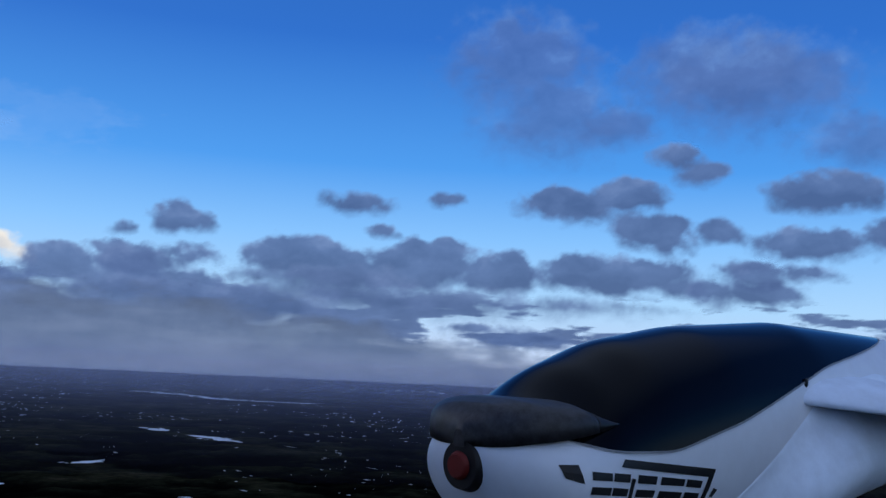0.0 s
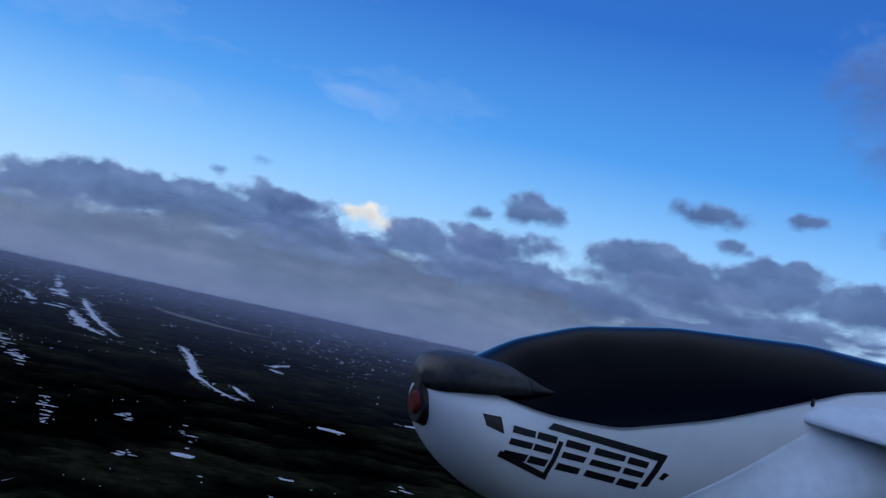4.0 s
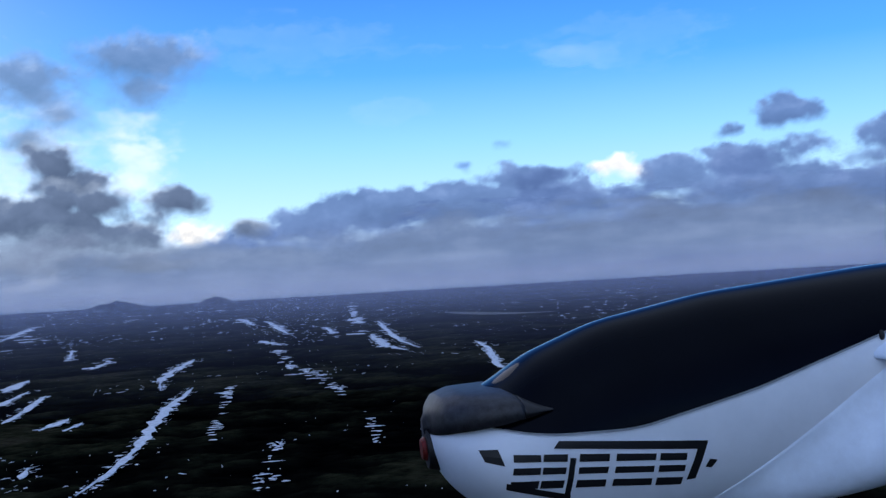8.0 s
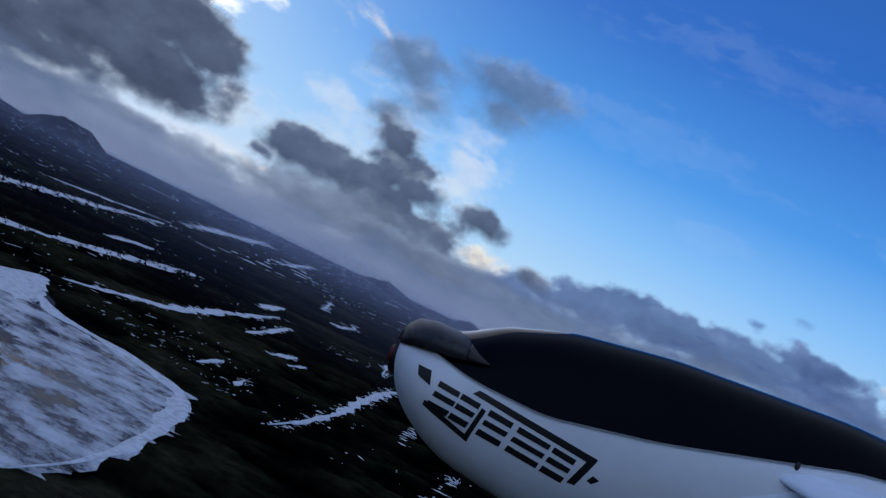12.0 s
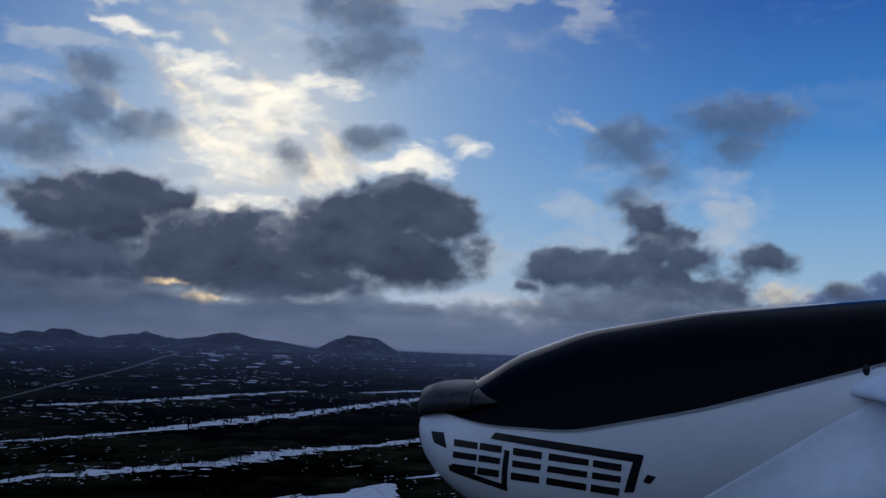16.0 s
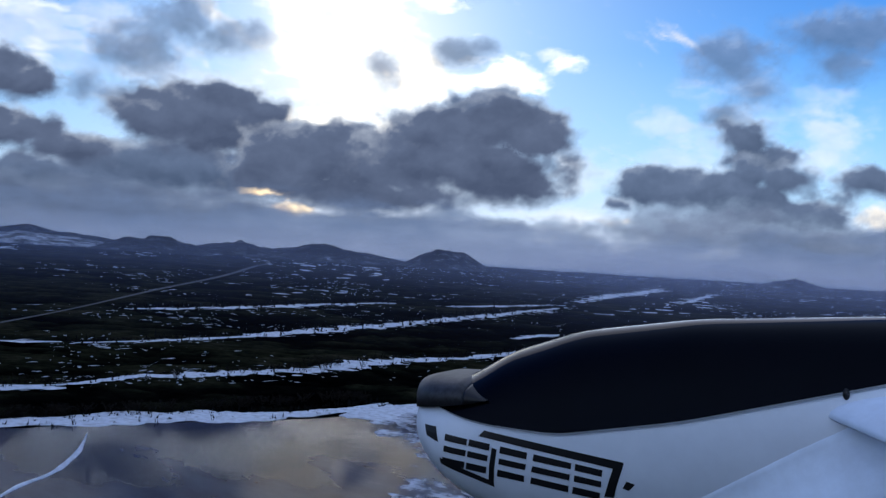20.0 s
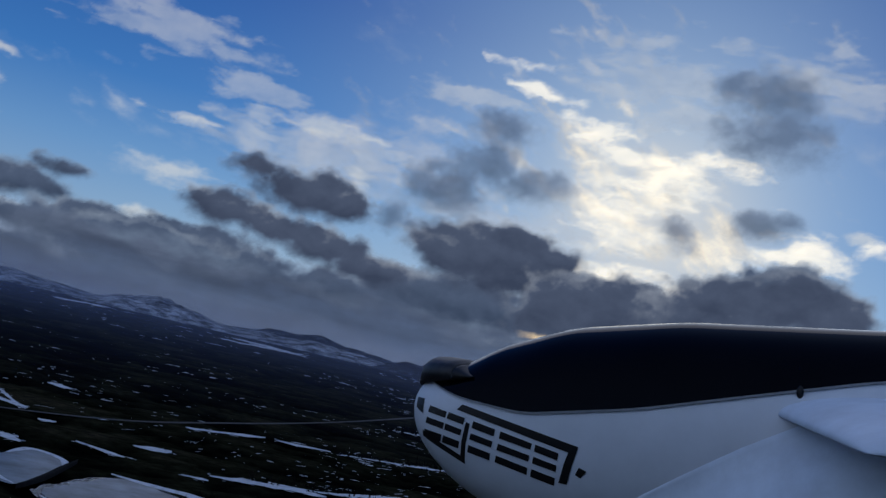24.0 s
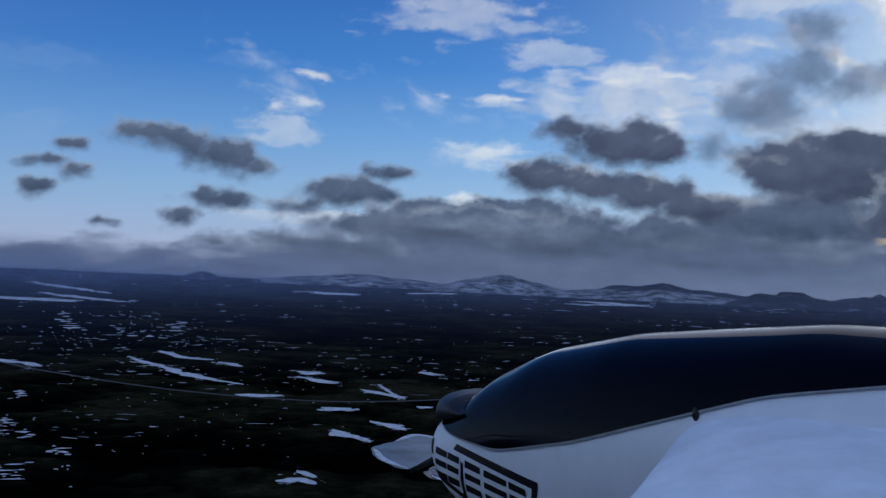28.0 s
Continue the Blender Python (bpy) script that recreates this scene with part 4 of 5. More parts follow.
# ---- clouds ----
CLOUD = {
    "grey": cloud_material("grey_cloud", (0.06, 0.106, 0.25), (0.094, 0.157, 0.34), (0.17, 0.255, 0.48), 1, 0.93),
    "deck": cloud_material("hazy_cloud_deck", (0.07, 0.122, 0.265), (0.1, 0.163, 0.34), (0.17, 0.255, 0.48), 1, 0.9),
    "deckg": cloud_material("hazy_grey_deck", (0.096, 0.132, 0.21), (0.147, 0.193, 0.3), (0.22, 0.305, 0.44), 1, 0.85),
    "slate": cloud_material("slate_cloud", (0.06, 0.09, 0.158), (0.105, 0.148, 0.245), (0.3, 0.37, 0.49)),
    "pale": cloud_material("pale_cloud", (0.5, 0.56, 0.68), (0.72, 0.75, 0.82), (0.92, 0.92, 0.92), 1, 0.38),
    "dark": cloud_material("dark_cloud", (0.056, 0.077, 0.135), (0.094, 0.125, 0.205), (0.38, 0.43, 0.52)),
    "soft": cloud_material("soft_cloud", (0.062, 0.125, 0.34), (0.088, 0.17, 0.43), (0.15, 0.3, 0.65), 1, 0.72),
    "softg": cloud_material("thin_grey_cloud", (0.085, 0.13, 0.22), (0.14, 0.2, 0.33), (0.36, 0.46, 0.64), 1, 0.76),
    "warm": cloud_material("sunlit_cloud", (0.5, 0.52, 0.56), (0.82, 0.76, 0.68), (1.0, 0.93, 0.8), 1, 0.9),
    "bright": cloud_material("backlit_cloud", (0.42, 0.5, 0.62), (0.9, 0.87, 0.78), (1.15, 1.05, 0.86), 1.6, 0.75),
    "cream": cloud_material("cream_cloud", (0.42, 0.54, 0.74), (0.8, 0.82, 0.8), (1.1, 1.02, 0.86), 1.2, 0.55),
    "glow": cloud_material("cloud_gap_glow", (0.75, 0.52, 0.36), (1.0, 0.74, 0.42), (1.2, 0.98, 0.62), 1.7, 0.85),
    "wisp": cloud_material("cirrus_wisp", (0.42, 0.52, 0.7), (0.66, 0.73, 0.84), (0.9, 0.92, 0.92), 1, 0.42),
    "faint": cloud_material("faint_wisp", (0.3, 0.45, 0.75), (0.45, 0.58, 0.85), (0.7, 0.78, 0.9), 1, 0.07),
}
WORDS = {
    "deck": "hazy layer of low purple-grey cloud", "deckg": "hazy layer of low grey cloud", "slate": "slate-grey cumulus cloud near the sun", "pale": "pale white cloud veil in sunlight", "grey": "purple-grey cumulus cloud with ragged edges", "dark": "dark heavy backlit cumulus cloud", "soft": "thin soft blue-grey cloud",
    "softg": "thin grey cloud veil near the sun", "warm": "small cloud lit warm by the low sun", "bright": "bright white cloud lit from behind",
    "cream": "small soft cream-white cloud", "glow": "orange glow in a cloud gap", "wisp": "thin streak of white cirrus cloud", "faint": "barely visible thin cirrus wisp",
}
ORDER = {"faint": 0, "wisp": 0, "soft": 60, "softg": 90, "bright": 30, "cream": 40, "warm": 120, "pale": 20, "deck": 280, "deckg": 280, "grey": 150, "slate": 170, "dark": 220, "glow": 252}
cloud_count = [0]


def cloud(kind, *lobes):
    """A cloud of several lobes (heading, height, half width, half height, in degrees)."""
    cloud_count[0] += 1
    seed = cloud_count[0]
    thin = kind in ("wisp", "faint", "pale", "bright", "cream", "glow")
    grow = {"wisp": 1.6, "faint": 1.6, "pale": 1.5, "soft": 1.6, "softg": 1.55, "bright": 1.4, "cream": 1.3, "deck": 1.35, "deckg": 1.35, "dark": 1.27, "slate": 1.24}.get(kind, 1.22)
    a0 = min(l[0] - l[2] * 1.9 - 0.3 for l in lobes)
    a1 = max(l[0] + l[2] * 1.9 + 0.3 for l in lobes)
    e0 = min(l[1] - l[3] * 2.1 - 0.2 for l in lobes)
    e1 = max(l[1] + l[3] * 1.9 + 0.2 for l in lobes)
    step = 0.09
    A, E = np.meshgrid(np.arange(a0, a1, step), np.arange(e0, e1, step))
    wa = A + 0.7 * fbm(A * 0.7, E * 0.9, seed + 400, 4)
    we = E + 0.4 * fbm(A * 0.7, E * 0.9, seed + 500, 4)
    puffs = [(az, el, ra * grow, re * grow) for az, el, ra, re in lobes]
    if not thin:
        turn = random.Random(seed)
        for az, el, ra, re in lobes:
            for k in range(12):
                q, out, size = turn.uniform(-0.7, math.pi + 0.7), turn.uniform(0.4, 0.95), turn.uniform(0.3, 0.6)
                small = size * min(re * 1.3, (ra * re) ** 0.5)
                puffs.append((az + ra * out * math.cos(q), el + re * out * math.sin(q), small * 1.35, small))
    joined, tone, weight, broad = np.zeros(A.shape), np.zeros(A.shape), np.zeros(A.shape), np.zeros(A.shape)
    for az, el, ra, re in puffs:
        dx, dy = (wa - az) / ra, (we - el) / re
        q = (1 - np.sqrt(dx * dx + dy * dy)) * min(re, 1.2)
        w = np.exp(np.clip(9 * q, -60, 60))
        joined, tone = joined + w, tone + w * np.clip(dy, -1.2, 1.2)
    val, tone = np.log(joined + 1e-12) / 9, tone / (joined + 1e-12)
    for az, el, ra, re in lobes:
        w = np.exp(-((A - az) / ra) ** 2 - ((E - el) / re) ** 2) + 1e-9
        weight, broad = weight + w, broad + w * np.clip((E - el) / re, -1.5, 1.5)
    high = 1 / (1 + np.exp(-4 * broad / weight))
    mean = sum(l[3] for l in lobes) / len(lobes)
    fine = fbm(A * 1.0 + seed, E * 1.3 + seed, seed, 6)
    if thin:
        rag = (1.9 if kind == "bright" else 1.4) * fbm(wa * 0.5 + seed, we * {"wisp": 1.6, "faint": 1.6, "cream": 2.2, "bright": 1.5, "glow": 2.4}.get(kind, 1.1) + seed, seed, 7) * min(1.2, mean)
        soft = {"bright": 1.35, "cream": 1.5, "glow": 1.6, "pale": 1.2}.get(kind, 0.85) * min(1.2, mean)
        dens = np.clip((val + rag - 0.14 * (kind == "bright") * min(1.0, mean)) / soft, -1, 1.4)
        lit = 0.45 + 0.2 * high + 0.7 * fbm(wa * 0.6, we * 1.1, seed + 90, 5)
    else:
        soft = {"deck": 0.75, "deckg": 0.75, "soft": 0.8, "softg": 0.85, "dark": 0.6, "slate": 0.55}.get(kind, 0.45) * min(1.0, 0.35 + mean)
        dens = np.clip((val + (0.3 if kind in ("dark", "slate") else 0.16) * min(1.0, mean) + (0.48 * fine + 0.22 * fbm(wa * 0.4, we * 0.7 + 7, seed + 70, 3)) * min(1.0, 0.2 + mean)) / (soft * (1 + 0.8 * (1 - high))), -1, 1.4)
        body = np.clip(dens, 0, 1)
        lit = 0.18 + (0.55 if kind in ("dark", "slate") else 0.3) * (1 - body) + 0.2 * high + 0.16 * np.clip(tone, -0.8, 1) + (0.4 if kind in ("dark", "slate") else 0.55) * fbm(wa * 0.55, we * 0.95, seed + 90, 5)
    lit = np.clip(lit, 0, 1)
    edge = np.minimum.reduce([A - a0, a1 - A, E - e0, e1 - E]) / 0.4
    dens = np.where(edge < 1, np.minimum(dens, edge * 1.2 - 0.2), dens)
    ob = new("cloud", grid_mesh("cloud", on_sphere(A, E, 4890 - ORDER[kind] - (seed % 12) * 2.5), dens > -0.07, {"veil": dens, "lit": lit}))
    ob.data.materials.append(CLOUD[kind])
    return tagged(ob, WORDS[kind], "cloud", "clouds")


cloud("grey", (10.6, 9.7, 1.9, 0.6))
cloud("grey", (12.4, 8.2, 0.9, 0.3))
cloud("grey", (1.3, 8.0, 1.4, 0.8))
cloud("grey", (-1.8, 7.5, 0.6, 0.4))
cloud("grey", (15.9, 10.1, 0.9, 0.3))
cloud("grey", (8.2, 6.4, 3.0, 1.1), (14.6, 6.6, 2.7, 1.0), (19.0, 6.1, 1.9, 1.0), (11.7, 5.7, 6.1, 0.8))
cloud("grey", (-5.1, 5.2, 1.8, 1.0), (-7.6, 4.2, 1.3, 0.7), (-1.8, 5.5, 1.6, 1.0), (1.8, 6.1, 1.6, 0.5), (-2.1, 4.5, 2.6, 0.9))
cloud("grey", (-12.3, 5.6, 1.8, 0.5), (-10.8, 4.3, 1.9, 0.7), (-12.8, 4.3, 1.3, 0.8))
cloud("grey", (22.9, 10.1, 2.8, 0.8), (26.2, 10.6, 1.9, 0.9), (27.2, 8.8, 1.8, 1.0), (28.5, 7.9, 1.0, 0.6))
cloud("grey", (28.7, 12.8, 1.0, 0.55), (30.2, 11.8, 1.2, 0.6))
cloud("grey", (31.0, 8.7, 1.4, 0.6))
cloud("grey", (25.8, 6.2, 3.8, 1.0), (23.3, 6.3, 1.9, 0.9))
cloud("grey", (32.6, 5.4, 2.9, 0.7), (32.3, 6.8, 1.3, 0.5))
cloud("grey", (36.7, 10.8, 2.9, 0.9))
cloud("grey", (35.9, 8.0, 2.7, 0.8), (39.4, 8.5, 1.0, 0.8))
cloud("grey", (35.7, 6.5, 1.8, 0.5), (32.9, 6.3, 1.4, 0.7))
cloud("soft", (21.5, 14.7, 3.0, 1.9), (19.5, 17.5, 3.0, 2.2))
cloud("soft", (31.3, 17.1, 3.7, 1.9), (25.8, 14.4, 1.6, 0.9))
cloud("soft", (32.8, 16.3, 4.3, 1.9))
cloud("soft", (38.6, 13.4, 2.3, 1.3))
cloud("warm", (-7.8, 5.9, 1.3, 0.5), (-6.8, 5.5, 0.8, 0.4))
cloud("faint", (-9.8, 12.2, 2.0, 0.5))
cloud("grey", (13.2, 2.1, 0.6, 0.2))
cloud("grey", (20.4, 2.3, 2.9, 0.5), (17.3, 2.9, 1.9, 0.3))
cloud("grey", (7.4, 3.5, 1.9, 0.4))
cloud("grey", (-13.1, 5.8, 2.4, 0.6), (-17.3, 4.4, 6.1, 1.2), (-22.4, 4.3, 3.0, 1.0), (-10.9, 4.5, 2.4, 0.8), (-25.6, 3.6, 2.2, 1.0))
cloud("grey", (3.6, 3.8, 3.5, 1.1), (1.1, 4.5, 2.2, 1.0), (-0.8, 5.6, 1.9, 0.8))
cloud("pale", (-34.7, 7.5, 2.0, 2.0), (-39.7, 8.2, 1.9, 2.2))
cloud("warm", (-31.6, 3.3, 1.3, 0.6))
cloud("faint", (-10.4, 12.3, 1.5, 0.4))
cloud("soft", (-14.0, 7.7, 0.4, 0.2))
cloud("soft", (-16.4, 6.5, 0.3, 0.2))
cloud("faint", (-20.2, 10.0, 1.9, 0.5))
cloud("faint", (-19.1, 19.3, 8.1, 1.0))
cloud("faint", (-7.5, 12.7, 3.9, 1.0))
cloud("faint", (-25.1, 13.8, 4.6, 1.0))
cloud("dark", (-69.0, 6.9, 4.1, 1.4), (-67.0, 7.4, 2.2, 1.1), (-70.8, 6.5, 2.0, 1.0), (-67.6, 6.0, 2.9, 0.9))
cloud("dark", (-61.8, 5.0, 4.2, 1.7), (-64.5, 3.9, 2.6, 1.2), (-58.4, 5.0, 2.9, 1.5), (-59.5, 3.5, 5.4, 1.0))
cloud("dark", (-55.7, 7.1, 2.4, 1.0), (-51.6, 7.7, 2.3, 1.3), (-54.0, 5.5, 4.8, 1.5), (-52.0, 4.5, 3.4, 1.1), (-50.2, 7.0, 1.3, 1.3))
cloud("slate", (-73.2, 4.3, 2.9, 0.9), (-70.6, 3.4, 4.1, 1.0), (-73.6, 2.2, 2.9, 0.8))
cloud("softg", (-54.6, 11.5, 1.5, 0.7), (-53.3, 11.9, 0.9, 0.4), (-55.7, 10.9, 0.8, 0.4))
cloud("softg", (-73.8, 7.6, 0.8, 0.6))
cloud("softg", (-71.6, 9.8, 1.3, 1.2))
cloud("bright", (-61.4, 12.2, 3.6, 1.8), (-62.7, 9.3, 2.3, 1.4), (-58.6, 13.5, 2.9, 1.3))
cloud("bright", (-62.9, 7.3, 2.9, 0.8), (-58.5, 7.0, 1.9, 0.8))
cloud("bright", (-52.4, 10.1, 2.3, 1.0), (-54.2, 8.9, 1.9, 0.8))
cloud("bright", (-48.6, 11.2, 1.1, 0.4))
cloud("glow", (-65.0, 3.2, 1.3, 0.3), (-63.8, 2.9, 0.6, 0.2))
cloud("glow", (-63.2, 2.4, 1.0, 0.4), (-64.2, 2.5, 0.6, 0.2))
cloud("pale", (-46.5, 2.9, 2.9, 0.5))
cloud("warm", (-45.4, 2.7, 1.1, 0.2))
cloud("slate", (-38.7, 7.5, 1.3, 0.8), (-37.5, 6.3, 1.2, 0.7), (-38.9, 6.1, 0.9, 0.7))
cloud("slate", (-42.2, 4.5, 2.6, 1.1), (-39.2, 4.2, 2.6, 1.3), (-44.0, 4.5, 1.2, 0.9), (-36.0, 3.3, 3.0, 0.8), (-36.4, 5.3, 1.3, 0.7), (-38.3, 5.6, 1.1, 0.7))
cloud("slate", (-32.3, 5.3, 1.5, 0.6), (-33.7, 4.5, 0.8, 0.4))
cloud("slate", (-45.3, 3.6, 0.5, 0.3))
cloud("slate", (-28.6, 3.8, 0.7, 0.4))
cloud("grey", (-29.3, 2.3, 2.9, 0.8), (-28.3, 3.3, 1.0, 0.5))
cloud("softg", (-39.8, 11.6, 2.0, 1.2), (-38.5, 10.1, 1.6, 0.9), (-39.9, 8.7, 0.9, 0.6))
cloud("softg", (-33.6, 12.9, 2.9, 1.2), (-34.1, 11.4, 1.6, 0.8))
cloud("pale", (-43.0, 8.1, 1.8, 0.8))
cloud("pale", (-34.5, 8.1, 1.9, 1.9))
cloud("pale", (-41.3, 6.0, 1.9, 1.3))
cloud("pale", (-47.5, 4.8, 2.2, 1.6))
cloud("deckg", (-71.9, 1.8, 7.3, 1.1))
cloud("deckg", (-60.0, 1.6, 7.0, 0.6), (-51.8, 2.1, 5.1, 0.6))
cloud("deckg", (-41.1, 2.0, 6.4, 0.8), (-35.0, 1.9, 5.1, 0.8))
cloud("dark", (-80.0, 8.0, 3.0, 1.1), (-82.7, 8.8, 1.5, 0.6), (-77.6, 7.7, 1.2, 0.7))
cloud("dark", (-83.8, 6.1, 2.1, 0.9), (-81.3, 5.6, 2.4, 0.8), (-78.6, 5.3, 2.4, 0.8), (-75.6, 4.7, 2.4, 0.8))
cloud("slate", (-87.0, 3.3, 3.8, 0.8), (-82.5, 2.7, 4.5, 1.0), (-76.7, 2.8, 4.8, 1.1))
cloud("slate", (-68.9, 4.1, 4.1, 1.1), (-72.5, 4.1, 2.9, 0.9))
cloud("slate", (-61.8, 5.7, 3.5, 1.1), (-64.4, 5.9, 2.2, 0.8))
cloud("slate", (-55.7, 7.4, 2.2, 0.8), (-52.6, 8.5, 2.6, 0.9), (-53.9, 7.5, 4.2, 0.8))
cloud("softg", (-70.3, 11.8, 1.8, 1.1), (-67.9, 11.3, 2.3, 0.8))
cloud("softg", (-73.3, 10.1, 1.2, 1.3))
cloud("softg", (-75.0, 7.9, 0.8, 0.7))
cloud("softg", (-69.9, 14.0, 1.4, 1.0))
cloud("softg", (-55.7, 18.5, 2.5, 1.1), (-54.9, 16.2, 2.6, 1.3))
cloud("softg", (-59.0, 10.5, 0.9, 0.7), (-58.3, 9.8, 0.7, 0.5))
cloud("bright", (-69.8, 17.8, 1.1, 0.6), (-68.0, 16.6, 1.5, 0.8), (-66.3, 15.7, 1.7, 0.8), (-64.4, 14.9, 1.8, 0.9), (-62.6, 14.0, 1.8, 1.0), (-60.8, 13.1, 1.8, 1.1))
cloud("bright", (-61.3, 9.5, 1.9, 0.8), (-63.8, 10.6, 1.8, 0.6))
cloud("bright", (-58.3, 14.4, 1.5, 0.6))
cloud("bright", (-53.5, 10.3, 1.8, 0.7), (-51.8, 10.9, 1.2, 0.6))
cloud("bright", (-60.8, 7.0, 2.2, 0.3))
cloud("cream", (-86.8, 10.4, 1.4, 0.4))
cloud("cream", (-89.8, 10.6, 0.6, 0.3))
cloud("cream", (-79.6, 11.9, 2.6, 0.6), (-82.3, 11.8, 1.2, 0.4), (-77.0, 11.8, 1.2, 0.4))
cloud("cream", (-88.3, 4.7, 1.1, 0.4))
cloud("cream", (-87.5, 7.5, 2.6, 0.7), (-85.8, 7.0, 1.4, 0.4))
cloud("cream", (-77.1, 9.5, 0.8, 1.3))
cloud("cream", (-49.4, 11.8, 0.8, 0.3))
cloud("pale", (-77.2, 10.2, 4.2, 1.6), (-73.6, 11.7, 3.6, 1.9))
cloud("pale", (-70.1, 9.2, 3.9, 1.1))
cloud("wisp", (-79.9, 10.5, 4.9, 1.3))
cloud("wisp", (-61.6, 18.2, 4.0, 1.9))
cloud("wisp", (-53.5, 20.0, 2.0, 1.3))
cloud("wisp", (-71.9, 15.5, 2.0, 0.5))
cloud("wisp", (-84.1, 12.9, 2.0, 0.6))
cloud("wisp", (-51.4, 19.2, 3.0, 0.8))
cloud("wisp", (-46.8, 19.9, 1.7, 0.5))
cloud("wisp", (-42.5, 18.6, 1.0, 1.1))
cloud("slate", (-106.5, 7.4, 1.6, 0.45), (-104.4, 7.2, 1.9, 0.7), (-102.2, 6.6, 1.9, 0.85), (-100.2, 5.8, 1.3, 0.6))
cloud("slate", (-102.1, 4.1, 1.8, 0.6))
cloud("slate", (-104.3, 3.0, 0.8, 0.4))
cloud("slate", (-111.8, 4.1, 0.9, 0.4))
cloud("slate", (-109.4, 5.1, 0.8, 0.4))
cloud("slate", (-111.4, 5.5, 1.2, 0.3))
cloud("slate", (-109.8, 6.4, 0.8, 0.3))
cloud("slate", (-108.1, 2.5, 0.7, 0.2))
cloud("slate", (-95.1, 4.8, 2.7, 0.8), (-98.0, 3.9, 1.3, 0.4))
cloud("slate", (-92.8, 6.0, 1.2, 0.4))
cloud("slate", (-90.4, 3.4, 4.1, 1.0), (-85.0, 3.8, 3.8, 1.0), (-94.2, 3.1, 2.9, 0.6))
cloud("cream", (-97.6, 11.1, 1.2, 0.3))
cloud("cream", (-99.2, 9.3, 1.0, 0.4), (-97.4, 9.6, 1.0, 0.4))
cloud("wisp", (-98.9, 8.3, 1.8, 0.8))
cloud("wisp", (-88.7, 14.7, 3.6, 1.0))
cloud("faint", (-101.2, 11.8, 1.8, 0.4))
cloud("faint", (-111.7, 10.9, 2.6, 0.6))
cloud("faint", (-111.8, 7.5, 1.6, 0.7))
cloud("wisp", (-96.8, 3.4, 3.5, 0.3))
cloud("deck", (14.0, 4.3, 8.0, 0.8), (23.4, 4.3, 5.1, 0.5))
cloud("deck", (5.8, 3.8, 5.1, 1.0), (-1.1, 3.5, 4.8, 1.1), (9.5, 5.2, 4.5, 0.8))
cloud("deck", (-9.9, 2.9, 4.5, 1.3), (-4.6, 2.3, 7.3, 0.9), (-12.3, 2.0, 4.8, 1.0))
cloud("deck", (-20.6, 2.1, 9.6, 1.1), (-27.0, 1.7, 6.4, 0.9))
cloud("deck", (-4.9, 1.7, 10.5, 1.3), (-11.1, 1.7, 6.4, 1.0))
cloud("deckg", (-35.1, 1.8, 8.3, 1.0), (-39.9, 2.3, 4.8, 1.3))
cloud("deckg", (-88.5, 2.5, 8.3, 1.1), (-96.7, 1.9, 5.4, 0.6))

# thin broken veil lit from behind by the sun, drawn out along the high wind
SUNLIT = cloud_material("sunlit_veil", (0.4, 0.47, 0.6), (0.86, 0.83, 0.77), (1.7, 1.5, 1.15), 1, 0.82)


def high_veil(label, a0, a1, e0, e1, lean, scale, cover, soft, mat, seed, dist, glow=1.0):
    """A sheet of streaks and ripples; cover gives its thickness at each heading and height."""
    A, E = np.meshgrid(np.arange(a0, a1, 0.09), np.arange(e0, e1, 0.09))
    turn = math.radians(lean)
    wx = A + 0.7 * fbm(A * 0.35, E * 0.5, seed + 1, 4)
    wy = E + 0.45 * fbm(A * 0.35, E * 0.5, seed + 2, 4)
    u, v = wx * math.cos(turn) + wy * math.sin(turn), wy * math.cos(turn) - wx * math.sin(turn)
    field = 0.7 * fbm(u * scale, v * scale * 2.6, seed, 7) + 0.32 * fbm(u * scale * 2.2, v * scale * 5.2, seed + 5, 6)
    dens = np.clip((field + cover(A, E)) / soft, -1, 1.4)
    edge = np.minimum.reduce([A - a0, a1 - A, E - e0, e1 - E]) / 2.5
    dens = np.where(edge < 1, np.minimum(dens, edge * 1.2 - 0.2), dens)
    near = np.exp(-((A - SUN_HEADING) / 10) ** 2 - ((E - SUN_HEIGHT) / 7) ** 2)
    lit = np.clip(0.3 + 0.42 * glow * near + 0.55 * fbm(u * scale * 1.5, v * scale * 2.6, seed + 9, 6) + 0.12 * np.clip(dens, 0, 1), 0, 1)
    ob = new("cloud_veil", grid_mesh("cloud_veil", on_sphere(A, E, dist), dens > -0.1, {"veil": dens, "lit": lit}))
    ob.data.materials.append(mat)
    return tagged(ob, label, "cloud", kind="stuff")


def by_sun(A, E):
    band = (E - (11.5 - 0.62 * (A + 60.5))) / 4.2
    return 0.3 * np.exp(-band ** 2 - ((A + 62.5) / 9.5) ** 2) + 0.22 * np.exp(-((A + 61.5) / 6) ** 2 - ((E - 10) / 3.6) ** 2) - 0.16


high_veil("bright cream veil of broken cloud round the hidden sun", -80, -40, 4.5, 25, -32, 0.3, by_sun, 0.56, SUNLIT, 811, 4872)
high_veil("thin white cirrus streaks high over the moor", -80, -38, 12, 29, -14, 0.2, lambda A, E: -0.02 - 0.02 * np.abs(E - 20), 0.7, CLOUD["wisp"], 823, 4884, 0.3)
high_veil("small ripples of cream cloud in the blue", -104, -66, 6, 16, -12, 0.26, lambda A, E: -0.07 - 0.012 * np.abs(E - 10.5), 0.6, CLOUD["cream"], 837, 4880, 0.3)

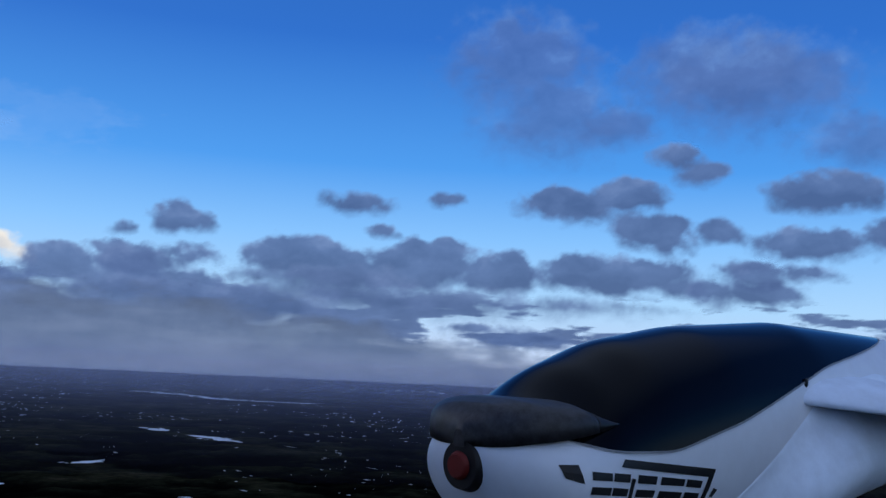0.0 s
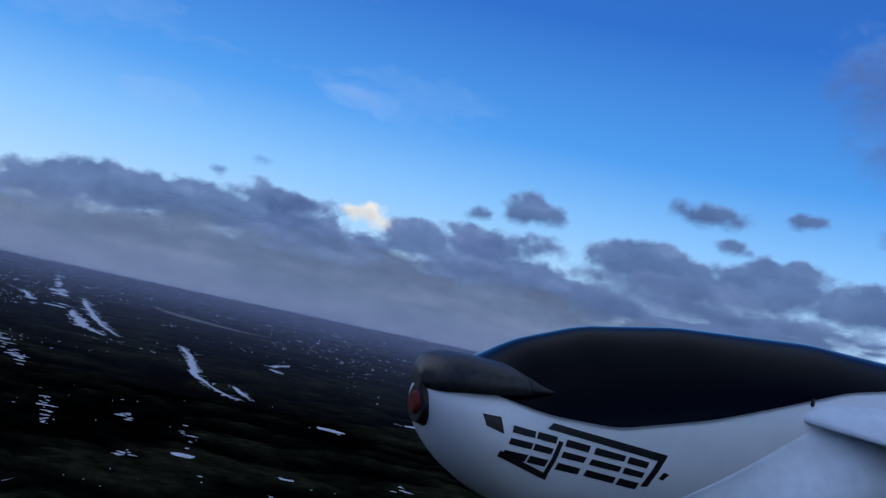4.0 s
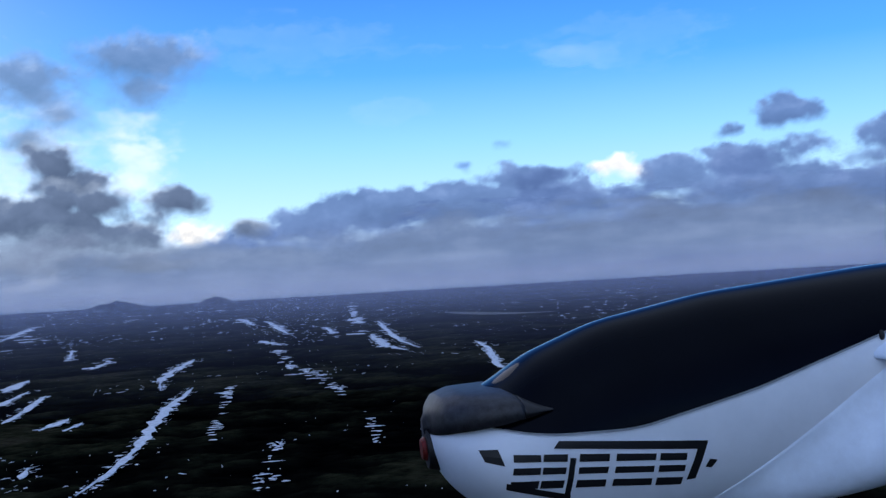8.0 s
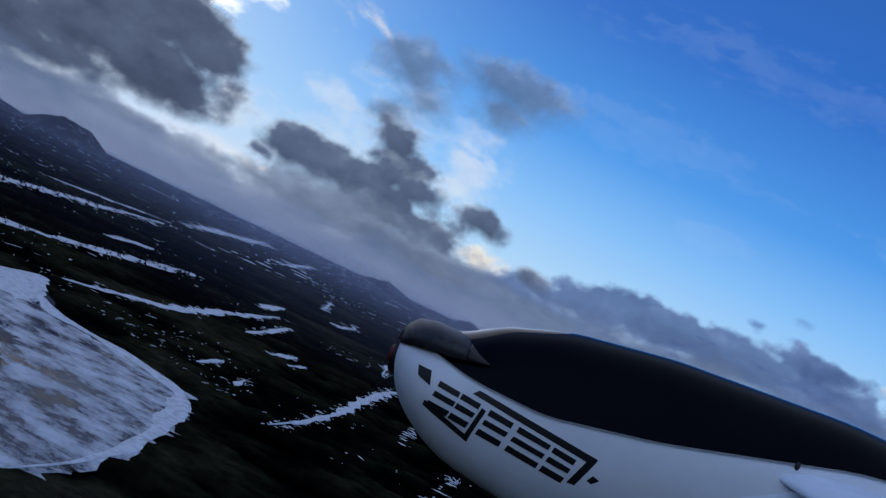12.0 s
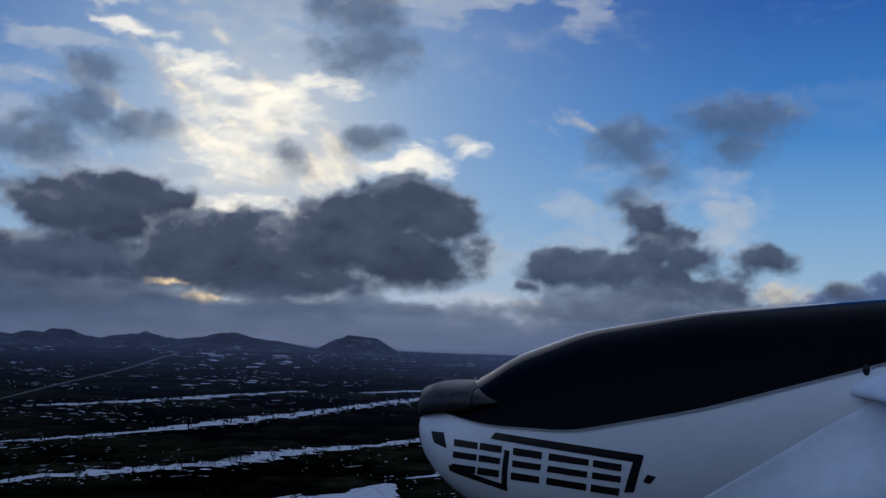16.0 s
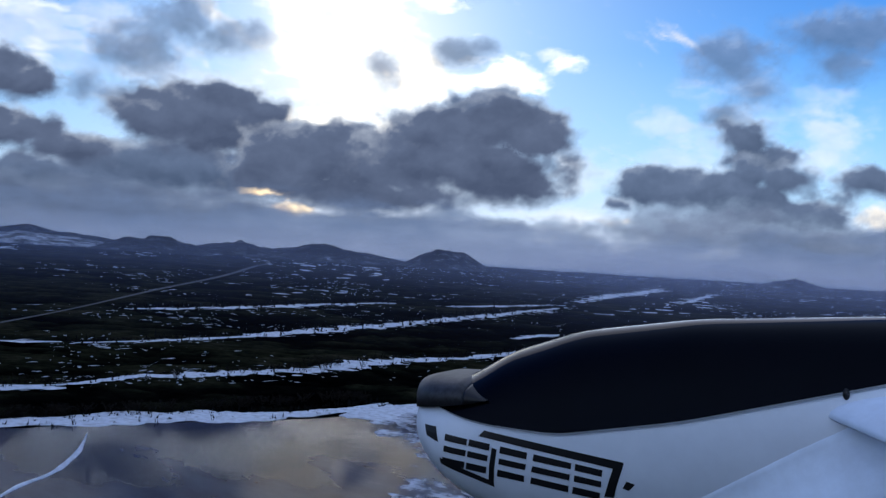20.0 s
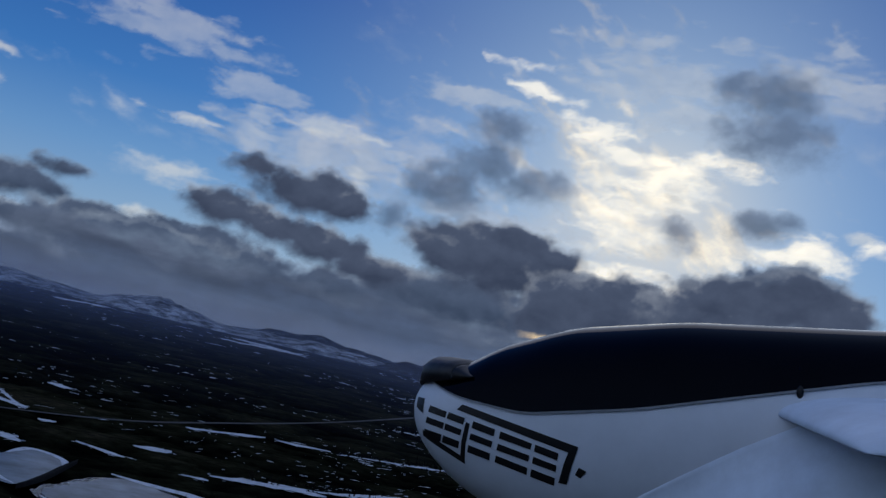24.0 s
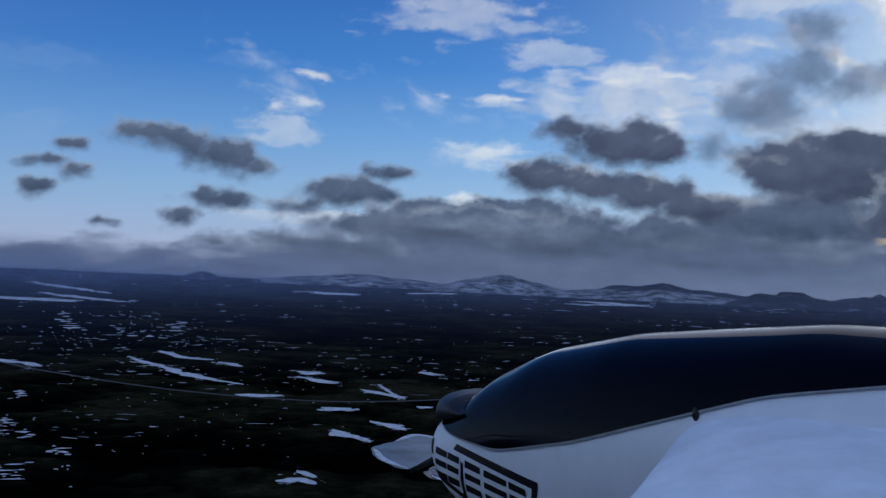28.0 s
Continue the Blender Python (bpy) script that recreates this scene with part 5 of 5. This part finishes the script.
# the long bank of stratus along the horizon
A, E = np.meshgrid(np.arange(-132, 60, 0.13), np.arange(-1.2, 7.0, 0.1))
top = np.interp(A, [-132, -105, -95, -85, -70, -55, -45, -38, -30, -20, -8, 0, 8, 15, 25, 60], [1.8, 2.0, 3.2, 3.7, 3.8, 3.3, 2.4, 2.8, 3.3, 4.1, 4.5, 4.5, 4.2, 3.2, 1.8, 1.6])
dens = np.clip((top - E) / 1.5 + 1.1 * fbm(A * 0.35, E * 1.1, 61, 6), -1, 1.4)
lit = np.clip(np.interp(A, [-130, -80, -55, -30, 30], [0.35, 0.45, 0.85, 0.85, 0.8]) - 0.13 * np.clip(E, 0, 5) + 0.35 * fbm(A * 0.3, E * 1.3, 62, 6), 0, 1)
bank = new("cloud_bank", grid_mesh("cloud_bank", on_sphere(A, E, 4590), dens > -0.15, {"veil": dens, "lit": lit}))
bank.data.materials.append(cloud_material("stratus", (0.072, 0.1, 0.17), (0.112, 0.164, 0.288), (0.188, 0.25, 0.4), 1, 0.92))
tagged(bank, "long hazy bank of mauve-grey stratus along the horizon", "cloud bank", kind="structure")

# broken flat cloud cells above it, away from the sun
A, E = np.meshgrid(np.arange(-21, 52, 0.1), np.arange(0.6, 5.6, 0.07))
cells = fbm(A * 0.3 + 9, E * 1.5 + 3, 71, 7)
cover = np.interp(A, [-21, -12, 5, 18, 34, 52], [-0.1, 0.14, 0.17, 0.1, 0.04, 0.0]) - 0.13 * np.abs(E - 2.9) ** 1.6 / 1.6
dens = np.clip((cells + cover) / 0.22, -1, 1.4)
lit = np.clip(0.42 + 0.5 * fbm(A * 0.8, E * 2.6, 72, 5) - 0.35 * np.clip(cells + cover, 0, 0.4), 0, 1)
edge = np.minimum.reduce([A + 21, 52 - A, E - 0.6, 5.6 - E]) / 1.2
dens = np.where(edge < 1, np.minimum(dens, edge * 1.2 - 0.2), dens)
sheet = new("cloud_sheet", grid_mesh("cloud_sheet", on_sphere(A, E, 4620), dens > -0.15, {"veil": dens, "lit": lit}))
sheet.data.materials.append(CLOUD["grey"])
tagged(sheet, "broken sheet of flat purple-grey clouds low in the sky", "cloud bank", kind="structure")

# mist over the far plain
for k in range(16):
    dist = 620 * 1.136 ** k
    A, Z = np.meshgrid(np.arange(-180, 181, 2.0), np.linspace(-5, 150, 24))
    d = np.clip(1 - Z / (80 + dist * 0.018), 0, 1) ** 0.8 * np.interp(A, [-180, -110, -95, -80, -55, -45, 20, 180], [0.8, 1.0, 0.6, 0.42, 0.45, 0.8, 1.15, 0.8])
    P = np.stack([dist * np.sin(np.radians(A)), dist * np.cos(np.radians(A)), Z + ground_height(dist, 0)], -1)
    veil = new("mist", grid_mesh("mist", P, d > 0.001, {"veil": d}))
    veil.data.materials.append(veil_material("thin_mist", (0.5, 0.54, 0.78), 0.008 + 0.0006 * k * k + 0.011 * max(0, k - 8)))
    tagged(veil, "thin blue-grey mist hanging over the plain", "mist", kind="stuff")
